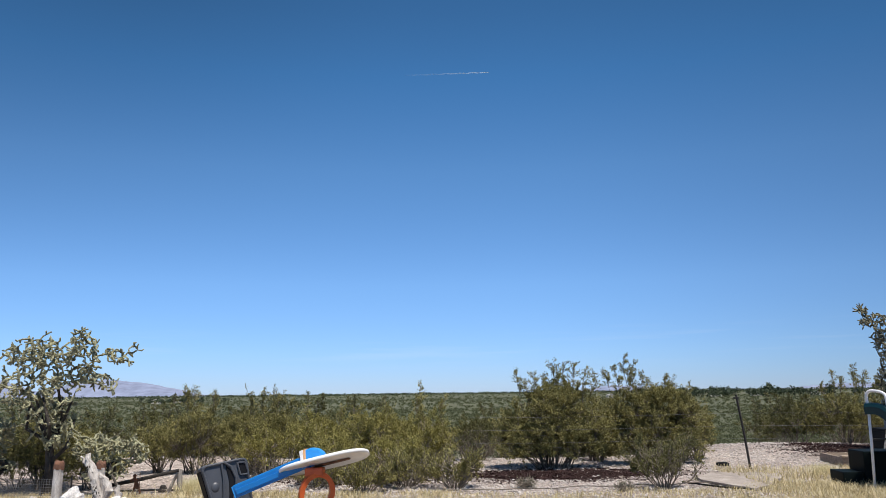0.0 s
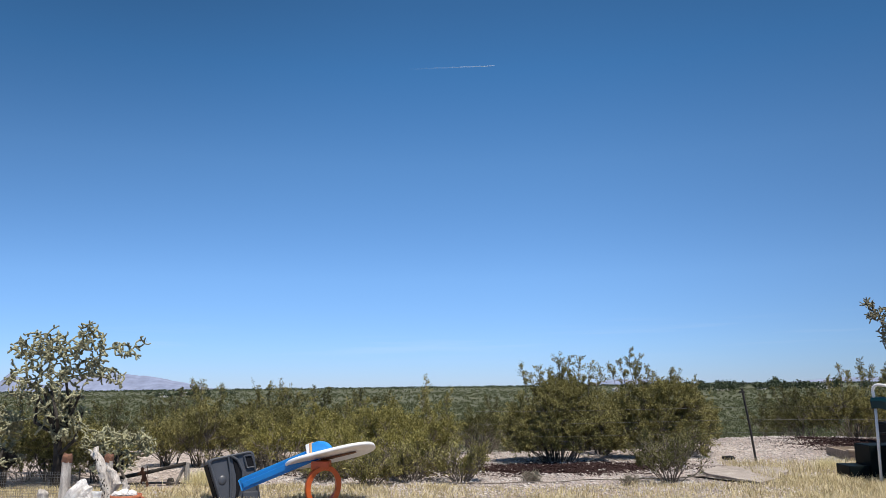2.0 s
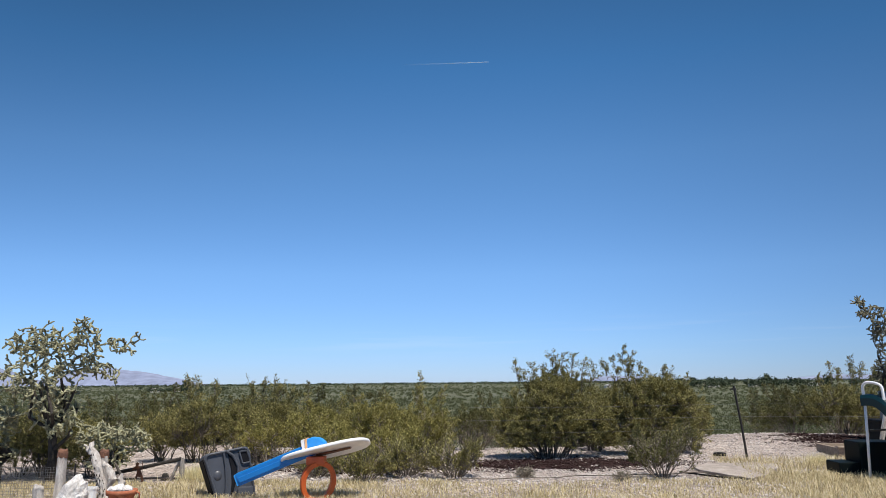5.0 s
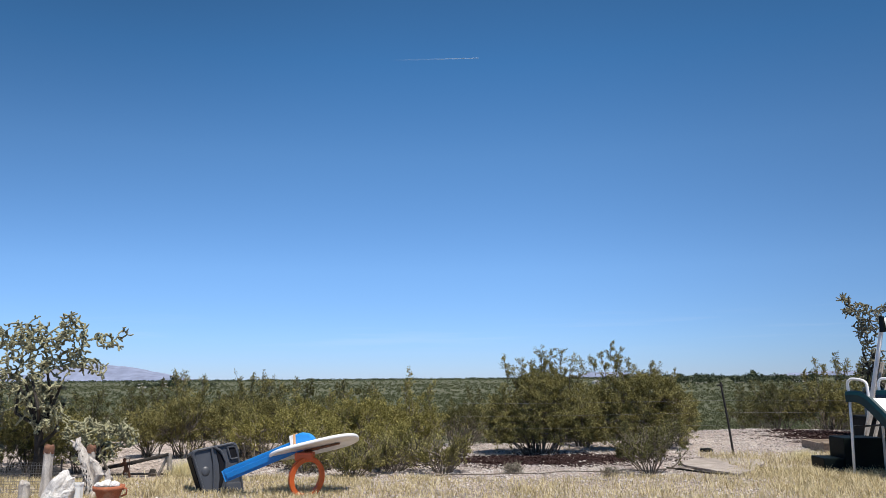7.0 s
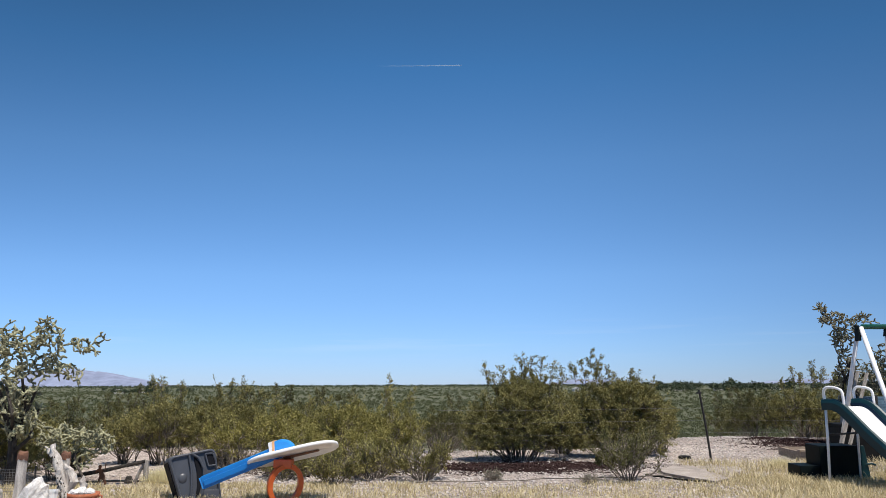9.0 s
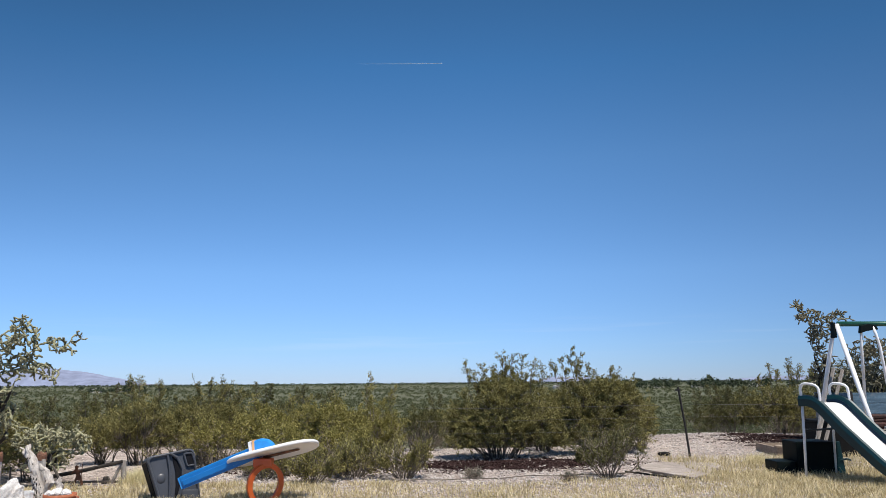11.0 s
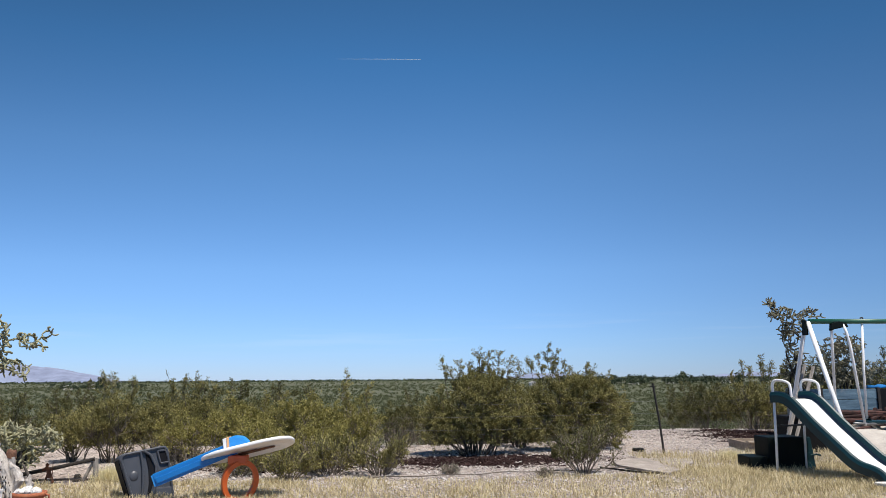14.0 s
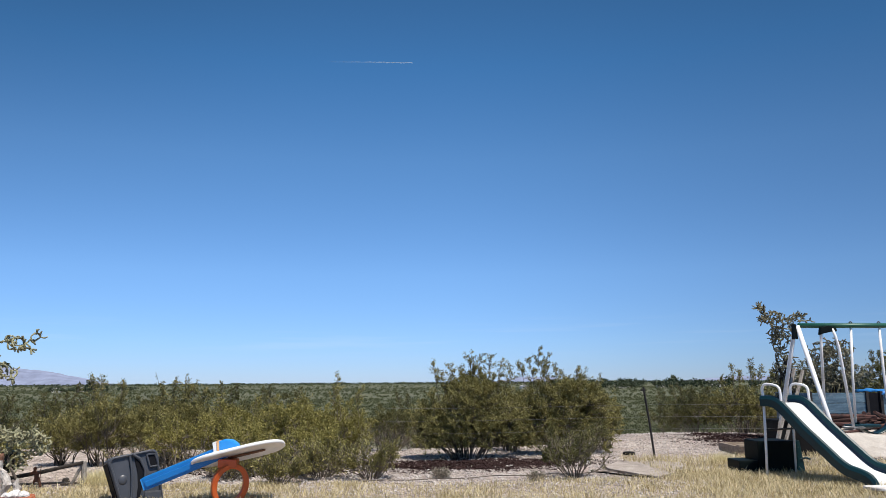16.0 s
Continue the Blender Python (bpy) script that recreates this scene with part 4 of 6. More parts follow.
# ---- cholla cacti ----
def cholla(name, x, y, seed, centre, radii, count, label, joint=0.098, thick=0.0112, trunk_h=0.85, lobes=(), skin=None, star=None):
    """A trunk that forks into chains of spiny joints filling a crown."""
    rng = np.random.default_rng(seed)
    ob = thing(name, pose(x, y, ground_z(x, y)), label, "cactus", "cholla cacti")
    trunk = bmesh.new()
    arms = [bmesh.new() for k in range(22)]
    sp_at = []
    top = Vector((centre[0] * 0.3, centre[1] * 0.3, trunk_h))
    tube(trunk, [(0, 0, -0.1), (0.03, 0, trunk_h * 0.4), (-0.02, 0.02, trunk_h * 0.75), top], [0.065, 0.05, 0.042, 0.026], 8)
    heads = []
    for k in range(11):
        a = k * math.tau / 11 + rng.random()
        e = top + Vector((math.cos(a) * radii[0] * 0.34, math.sin(a) * radii[1] * 0.34, radii[2] * (0.0 + 0.5 * rng.random())))
        s = Vector((0, 0, trunk_h * (0.3 + 0.65 * rng.random())))
        mid = s.lerp(e, 0.5) + Vector((rng.normal(0, 0.09), rng.normal(0, 0.09), -0.06))
        part("limb", tube(bmesh.new(), [s, mid, e], [0.028, 0.021, 0.014], 6), M_CHOLLABARK, ob)
        heads.append((e, (e - s).normalized()))
        heads.append((mid, Vector((math.cos(a + 1), math.sin(a + 1), 0.4)).normalized()))
    part("trunk", trunk, M_CHOLLABARK, ob, "dark scaly bark")
    c, r = Vector(centre), radii
    nodes = [(Vector(h[0]), Vector(h[1]), i) for i, h in enumerate(heads)]

    def add_joint(p, q, own):
        w = thick * (0.8 + 0.5 * rng.random())
        bend = p.lerp(q, 0.5) + Vector(rng.normal(0, 0.012, 3))
        tube(arms[own], [p, p.lerp(bend, 0.4), bend, bend.lerp(q, 0.7), q], [w * 0.5, w, w * 1.08, w * 0.95, w * 0.4], 6)
        nd = (q - p).normalized()
        for k in range(9 if skin is None else 3):
            sp_at.append((np.array(p.lerp(q, rng.random())), nd, w))
        nodes.append((q, nd, own))

    # short joints that clothe the limbs
    for own, (e, d) in enumerate(heads):
        for k in range(4):
            side = (d + Vector(rng.normal(0, 0.8, 3))).normalized()
            add_joint(e, e + side * joint * (0.7 + 0.5 * rng.random()), own)
    aims = []
    lobes = lobes or [(centre, radii, 1.0)]
    for (lx, ly, lz), (rx, ry, rz), share in lobes:
        for k in range(int(count * share)):
            u = Vector(rng.normal(0, 1, 3)).normalized() * (0.12 + 0.88 * rng.random() ** 0.6)
            aims.append(Vector((lx + u.x * rx, ly + u.y * ry, lz + u.z * rz)))
    aims.sort(key=lambda v: (v - top).length)
    for aim in aims:
        grown = False
        p, d, own = min(nodes, key=lambda nd: (nd[0] - aim).length_squared)
        for step in range(9):
            gap = aim - p
            if gap.length < joint * 0.6 or aim.z < 0.1:
                break
            nd = (gap.normalized() + Vector(rng.normal(0, 0.40, 3))).normalized()
            q = p + nd * joint * (0.65 + 0.6 * rng.random())
            add_joint(p, q, own)
            grown, d = True, nd
            for _k in range(rng.integers(0, 2)):
                side = (nd + Vector(rng.normal(0, 0.9, 3))).normalized()
                add_joint(q, q + side * joint * (0.45 + 0.4 * rng.random()), own)
                nodes.pop()
            p = q
        for _k in range(2 if grown else 0):
            side = (d * 0.6 + Vector(rng.normal(0, 0.7, 3)) + Vector((0, 0, -0.5 if rng.random() < 0.45 else 0.2))).normalized()
            add_joint(p, p + side * joint * (0.6 + 0.4 * rng.random()), own)
            nodes.pop()
    if star:
        hub = Vector(star)
        p, _, own = min(nodes, key=lambda nd: (nd[0] - hub).length_squared)
        add_joint(p, hub, own)
        for k in range(11):
            a = k * math.tau / 11
            add_joint(hub, hub + Vector((math.cos(a) * 0.135, rng.normal(0, 0.05), math.sin(a) * 0.115 + 0.02)), own)
    for bm in arms:
        if len(bm.verts):
            part("arm", bm, skin or M_CHOLLA, ob)
        else:
            bm.free()
    n = len(sp_at)
    at = np.array([s[0] for s in sp_at])
    ax = np.array([s[1][:] for s in sp_at])
    wd = np.array([s[2] for s in sp_at])[:, None]
    o = np.cross(ax, rng.normal(0, 1, (n, 3)))
    o /= np.linalg.norm(o, axis=1)[:, None]
    side = np.cross(o, rng.normal(0, 1, (n, 3)))
    side /= np.linalg.norm(side, axis=1)[:, None]
    root = at + o * wd * 0.8
    tip = root + (o + 0.5 * rng.normal(0, 1, (n, 3))) * 0.010
    tri = np.stack([root - side * 0.0022, root + side * 0.0022, tip], 1).reshape(-1, 3)
    part("spine_cover", mesh_of("spines", tri, np.arange(n * 3).reshape(-1, 3), M_SPINE), M_SPINE, ob, "straw-coloured spines")
    return ob


cholla("cholla_cactus", -4.82, 9.15, 31, (0.02, 0, 1.28), (0.80, 0.55, 0.78), 380, "large chain-fruit cholla cactus with pale spiny joints and dark trunk", 0.088, 0.0098,
       lobes=[((0.33, 0, 1.70), (0.24, 0.26, 0.19), 0.16), ((0.24, 0, 1.90), (0.07, 0.08, 0.09), 0.02), ((-0.34, 0.05, 1.66), (0.34, 0.28, 0.20), 0.20), ((-0.12, 0.05, 1.80), (0.10, 0.1, 0.08), 0.03), ((-0.46, 0, 1.26), (0.26, 0.28, 0.24), 0.12),
              ((0.0, 0, 1.42), (0.28, 0.30, 0.28), 0.22), ((0.44, 0.05, 1.40), (0.24, 0.24, 0.17), 0.11), ((0.72, 0.1, 1.62), (0.18, 0.14, 0.10), 0.05), ((0.90, 0.1, 1.72), (0.05, 0.05, 0.05), 0.01), ((0.66, 0.05, 1.26), (0.06, 0.06, 0.05), 0.01),
              ((0.0, -0.05, 1.05), (0.30, 0.26, 0.22), 0.22), ((0.08, -0.08, 0.72), (0.32, 0.24, 0.20), 0.20), ((-0.25, 0, 1.05), (0.2, 0.2, 0.15), 0.06), ((-0.56, 0, 0.80), (0.14, 0.14, 0.10), 0.03)])
cholla("low_cholla_cactus", -4.14, 9.15, 32, (0.04, 0, 0.50), (0.36, 0.28, 0.20), 120, "low pale green cholla branch beside the large cactus", 0.085, 0.0098, trunk_h=0.32,
       lobes=[((0.10, 0, 0.58), (0.26, 0.2, 0.14), 0.45), ((-0.16, 0, 0.56), (0.20, 0.2, 0.18), 0.3), ((0.36, 0, 0.50), (0.16, 0.14, 0.14), 0.2), ((0.12, 0, 0.32), (0.24, 0.16, 0.14), 0.2)])
cholla("low_cholla_cactus", -5.50, 9.2, 35, (0.0, 0, 0.74), (0.22, 0.22, 0.20), 75, "low pale green cholla branch beside the large cactus", 0.085, 0.0098, trunk_h=0.42)
cholla("cholla_cactus", 7.66, 13.6, 33, (-0.05, 0, 1.80), (0.36, 0.36, 0.7), 300, "tall open cholla cactus behind the swing set", 0.098, 0.0105, 1.25, skin=M_CHOLLASHADE, star=(-0.40, 0, 2.46),
       lobes=[((-0.16, 0, 2.28), (0.30, 0.26, 0.13), 0.20), ((-0.37, 0, 2.44), (0.07, 0.07, 0.09), 0.04), ((0.40, 0, 2.28), (0.16, 0.14, 0.09), 0.07), ((0.12, 0, 2.20), (0.2, 0.2, 0.12), 0.06), ((-0.07, 0, 1.95), (0.19, 0.24, 0.24), 0.20), ((0.0, 0, 1.52), (0.22, 0.24, 0.28), 0.24), ((0.02, 0, 1.05), (0.30, 0.3, 0.28), 0.18)])
cholla("cholla_cactus", 8.75, 13.9, 34, (0.0, 0, 1.25), (0.60, 0.45, 0.7), 420, "dense cholla cactus behind the swing set", 0.098, 0.0105, 0.8, skin=M_CHOLLASHADE,
       lobes=[((0.05, 0, 1.66), (0.50, 0.36, 0.26), 0.36), ((-0.10, 0, 1.20), (0.56, 0.4, 0.36), 0.40), ((0.42, 0, 1.15), (0.42, 0.36, 0.34), 0.28)])


# ---- the toppled toy basketball hoop ----
def toy_hoop():
    ob = thing("toy_basketball_hoop", pose(-2.36, 7.95, 0), "toppled toy basketball hoop with charcoal base, blue pole, white board", "toy")
    # base, standing on its edge, its hollowed top turned to the yard
    tilt = pose(0.055, 0, 0, -10, 0, 26) @ Matrix.Diagonal((0.99, 1, 1.02, 1))
    outline = rounded([(-0.29, 0.43), (0.19, 0.505), (0.27, -0.03), (-0.14, -0.03)], 0.065)
    body = part("base", slab(bmesh.new(), outline, 0.30, 0.02, tilt), M_DARKPLASTIC, ob, "charcoal moulded plastic base")
    # black strip added over the left side, its shade put in as colour
    part("side_shade_strip", slab(bmesh.new(), [(-0.282, 0.38), (-0.157, 0.0), (-0.140, 0.0), (-0.262, 0.38)], 0.25, 0.0, tilt @ Matrix.Translation((0, 0.025, 0))), M_BLACK, body, "black strip for the shade down the base's left side")
    lip = [tilt @ Vector((x * 0.93 - 0.0, -0.012, 0.235 + (z - 0.235) * 0.93)) for x, z in outline]
    part("rim", tube(bmesh.new(), lip + lip[:1], 0.012, 6), M_DARKPLASTIC, body)
    # hollow and opening are not cut: black plates carry their shade
    crescent = [(-0.03, 0.43), (0.03, 0.37), (0.06, 0.27), (0.055, 0.15), (0.025, 0.04), (0.0, 0.03), (0.012, 0.15), (0.005, 0.28), (-0.02, 0.38)]
    part("recess", slab(bmesh.new(), crescent, 0.02, 0.004, tilt @ Matrix.Translation((0, -0.012, 0))), M_BLACK, body, "black crescent plate for the shade in a moulded hollow")
    ridge_line = [tilt @ Vector((x, -0.02, z)) for x, z in ((-0.055, 0.455), (0.02, 0.41), (0.075, 0.30), (0.078, 0.15), (0.045, 0.02))]
    part("ridge", tube(bmesh.new(), ridge_line, 0.014, 8), M_DARKPLASTIC, body)
    edge_line = [tilt @ Vector((x, -0.018, z)) for x, z in ((-0.075, 0.44), (-0.05, 0.30), (-0.045, 0.15), (-0.05, 0.02))]
    part("ridge", tube(bmesh.new(), edge_line, 0.012, 8), M_DARKPLASTIC, body)
    window = rounded([(0.085, 0.445), (0.165, 0.45), (0.205, 0.335), (0.12, 0.325)], 0.015)
    part("opening", slab(bmesh.new(), window, 0.02, 0.004, tilt @ Matrix.Translation((0, -0.010, 0))), M_BLACK, body, "black square plate for the shade in an opening")
    wl_ = [tilt @ Vector((x, -0.014, z)) for x, z in window]
    part("opening_rim", tube(bmesh.new(), wl_ + wl_[:1], 0.010, 6), M_DARKPLASTIC, body)
    bm = bmesh.new()
    bmesh.ops.create_uvsphere(bm, u_segments=20, v_segments=12, radius=0.055)
    bmesh.ops.transform(bm, matrix=tilt @ Matrix.Translation((-0.13, 0.008, 0.22)) @ Matrix.Diagonal((0.85, 0.38, 0.95, 1)), verts=bm.verts)
    part("boss", bm, M_DARKPLASTIC, body, smooth=True)
    bm = box(bmesh.new(), (0.07, -0.03, 0.0), (0.23, 0.02, 0.10), 0.015, tilt)
    part("pole_socket", bm, M_DARKPLASTIC, body)
    # pole: a square hollow section with a rib, rising to the board
    lo, hi = Vector((0.175, -0.20, 0.20)), Vector((0.95, -0.12, 0.505))
    d = (hi - lo)
    ang = math.degrees(math.atan2(d.z, d.x))
    L = d.length
    along = Matrix.Translation(lo) @ pose(0, 0, 0, 0, -ang, math.degrees(math.atan2(d.y, d.x)))
    pole = part("pole", box(bmesh.new(), (0, -0.055, -0.062), (L, 0.055, 0.062), 0.016, along), M_BLUE, ob, "bright blue plastic pole")
    part("rib", box(bmesh.new(), (0.02, -0.064, -0.034), (L - 0.05, -0.052, 0.02), 0.006, along), M_BLUE, pole)
    part("end_cap", box(bmesh.new(), (-0.012, -0.05, -0.055), (0.004, 0.05, 0.055), 0.004, along), M_PALEBLUE, pole)
    crown = [(0.80, 0.44), (1.06, 0.50), (1.05, 0.555), (0.99, 0.60), (0.91, 0.608), (0.82, 0.575)]
    cap = part("pole_cap", slab(bmesh.new(), rounded(crown, 0.025), 0.12, 0.014, Matrix.Translation((0, -0.20, 0))), M_PALEBLUE, ob, "light blue rounded pole top")
    part("stripe", slab(bmesh.new(), [(0.82, 0.47), (0.845, 0.475), (0.835, 0.59), (0.80, 0.578)], 0.13, 0.004, Matrix.Translation((0, -0.206, 0))), M_WHITEPLASTIC, cap, "white sticker band")
    part("stripe", slab(bmesh.new(), [(0.848, 0.476), (0.872, 0.48), (0.862, 0.598), (0.838, 0.592)], 0.13, 0.004, Matrix.Translation((0, -0.206, 0))), M_PEACH, cap, "peach-orange sticker band")
    # board: a thick oval plate, near edge-on
    bm = bmesh.new()
    n = 40
    rim = []
    for k in range(n):
        c, q = math.cos(k * math.tau / n), math.sin(k * math.tau / n)
        e = 0.8 if c > 0 else 0.45
        rim.append((0.455 * math.copysign(abs(c) ** e, c), (0.24 + 0.04 * c) * math.copysign(abs(q) ** 0.8, q)))
    rows_ = []
    for z, s in ((-0.010, 0.93), (-0.017, 0.975), (-0.011, 1.0), (0.011, 1.0), (0.017, 0.98), (0.014, 0.94), (0.018, 0.6), (0.020, 0.2)):
        rows_.append([bm.verts.new((x * s, y * s, z)) for x, y in rim])
    for a, b in zip(rows_, rows_[1:]):
        for k in range(n):
            bm.faces.new((a[k], a[(k + 1) % n], b[(k + 1) % n], b[k]))
    bm.faces.new(rows_[0][::-1])
    bm.faces.new(rows_[-1])
    bmesh.ops.transform(bm, matrix=pose(1.045, -0.13, 0.462, -17, -12.3, 2), verts=bm.verts)
    board = part("backboard", bm, M_WHITEPLASTIC, ob, "white oval backboard seen from its edge", smooth=True)
    bm = slab(bmesh.new(), rounded([(-0.16, -0.06), (0.20, -0.03), (0.20, 0.03), (-0.16, 0.05)], 0.025), 0.006, 0.002, pose(1.045, -0.13, 0.462, -17, -12.3, 2) @ Matrix.Translation((0.06, 0, -0.017)) @ pose(0, 0, 0, -90))
    part("sticker", bm, M_RUST, board, "red-brown printed panel on the underside")
    # ring, hanging under the board
    ring = ring_points(0, 0, 0.152, 0.182, 36)
    m = pose(0.985, -0.20, 0.178, 6, 8, 24)
    bm = bmesh.new()
    n = len(ring) - 1
    prof = [(-0.024, -0.030), (0.020, -0.034), (0.026, -0.026), (0.026, 0.026), (0.020, 0.034), (-0.024, 0.030)]
    loops = []
    for k in range(n):
        x, _, z = ring[k]
        o = Vector((x, 0, z)).normalized()
        loops.append([bm.verts.new(m @ (Vector((x, 0, z)) + o * u + Vector((0, v, 0)))) for u, v in prof])
    for k in range(n):
        for j in range(len(prof)):
            bm.faces.new((loops[k][j], loops[k][(j + 1) % 6], loops[(k + 1) % n][(j + 1) % 6], loops[(k + 1) % n][j]))
    bmesh.ops.recalc_face_normals(bm, faces=bm.faces)
    hoop = part("rim_ring", bm, M_ORANGE, ob, "orange plastic hoop ring")
    part("bracket", box(bmesh.new(), (0.87, -0.26, 0.34), (1.05, -0.10, 0.42), 0.014, None), M_ORANGE, hoop)
    return ob


toy_hoop()


# ---- the swing set ----
def swing_set():
    ob = thing("swing_set", pose(5.85, 10.0, 0), "metal swing set with green top beam and white tubular legs", "swing set")
    top = 1.885
    beam = part("top_beam", tube(bmesh.new(), [(0.03, 0, top), (1.2, 0, top), (2.5, 0, top), (3.4, 0, top)], 0.034, 10), M_GREENPAINT, ob, "green enamelled beam", smooth=True)
    for x0 in (0.0, 3.25):
        for s in (-1, 1):
            bm = tube(bmesh.new(), [(x0, 0.03 * s, top - 0.01), (x0, 0.44 * s, 0.94), (x0, 0.86 * s, 0.0)], 0.030, 8)
            part("leg", bm, M_WHITEPAINT, ob, smooth=True)
        bm = slab(bmesh.new(), rounded([(-0.06, -0.17), (-0.04, 0.04), (0.04, 0.04), (0.06, -0.17)], 0.02), 0.03, 0.006, pose(x0 - 0.045, 0, top - 0.02, 0, 0, 90) @ Matrix.Translation((0, -0.025, 0)))
        part("leg_bracket", bm, M_GREENDARK, ob, "black-green corner bracket")
        part("cross_brace", tube(bmesh.new(), [(x0, -0.56, 0.65), (x0, 0.56, 0.65)], 0.016, 6), M_WHITEPAINT, ob)
    for x in (0.80, 1.22, 1.75, 2.2, 2.6):
        bm = tube(bmesh.new(), ring_points(x, top + 0.03, 0.020, 0.026, 10), 0.008, 5)
        part("hanger_bolt", bm, M_DARKIRON, beam)
    # glider: two bent rods from a bracket to a foot bar
    br = slab(bmesh.new(), rounded([(0.31, -0.10), (0.33, 0.0), (0.44, 0.03), (0.55, 0.0), (0.57, -0.05), (0.44, -0.06)], 0.015), 0.06, 0.008, Matrix.Translation((0, -0.05, top - 0.03)))
    glider = part("glider_bracket", br, M_GREENDARK, ob, "black-green glider bracket")
    part("glider_rod", tube(bmesh.new(), [(0.345, -0.02, top - 0.05), (0.350, 0.02, top - 0.3), (0.37, 0.12, 0.50)], 0.019, 8), M_WHITEPAINT, glider, smooth=True)
    part("glider_rod", tube(bmesh.new(), [(0.50, -0.03, top - 0.03), (0.522, -0.06, top - 0.15), (0.535, -0.09, top - 0.3), (0.57, -0.20, 0.48)], 0.019, 8), M_WHITEPAINT, glider, smooth=True)
    part("foot_bar", tube(bmesh.new(), [(0.38, -0.26, 0.52), (0.62, -0.18, 0.50), (0.95, -0.02, 0.50)], 0.018, 8), M_WIRE, glider, smooth=True)
    part("glider_seat", box(bmesh.new(), (0.62, -0.12, 0.50), (1.02, 0.10, 0.54), 0.014), M_GREEN, glider, "dark green moulded seat")
    # strap swing on sleeved chains
    for x, bx in ((0.80, 0.735), (1.22, 1.235)):
        part("chain_sleeve", tube(bmesh.new(), [(x, 0, top - 0.03), ((x + bx) / 2 - 0.01, 0, 1.2), (bx, 0, 0.56)], 0.017, 8), M_WHITEPAINT, ob, smooth=True)
    bm = bmesh.new()
    n = 14
    a = []
    for k in range(n + 1):
        u = k / n
        a.append([bm.verts.new((0.735 + 0.50 * u, y, 0.56 - 0.155 * math.sin(u * math.pi) ** 0.8 + t)) for y, t in ((-0.07, 0), (0.07, 0), (0.07, 0.012), (-0.07, 0.012))])
    for p, q in zip(a, a[1:]):
        for k in range(4):
            bm.faces.new((p[k], p[(k + 1) % 4], q[(k + 1) % 4], q[k]))
    part("swing_seat", bm, M_GREEN, ob, "sagging dark teal strap seat", smooth=True)


def smooth_line(pts, n=5):
    """A rounded line through points."""
    pts, out = [Vector(p) for p in pts], []
    for i in range(len(pts) - 1):
        p0, p1, p2, p3 = (pts[max(0, min(len(pts) - 1, i + k))] for k in (-1, 0, 1, 2))
        for k in range(n):
            t = k / n
            out.append(0.5 * ((2 * p1) + (p2 - p0) * t + (2 * p0 - 5 * p1 + 4 * p2 - p3) * t * t + (3 * p1 - p0 - 3 * p2 + p3) * t ** 3))
    return out + [pts[-1]]


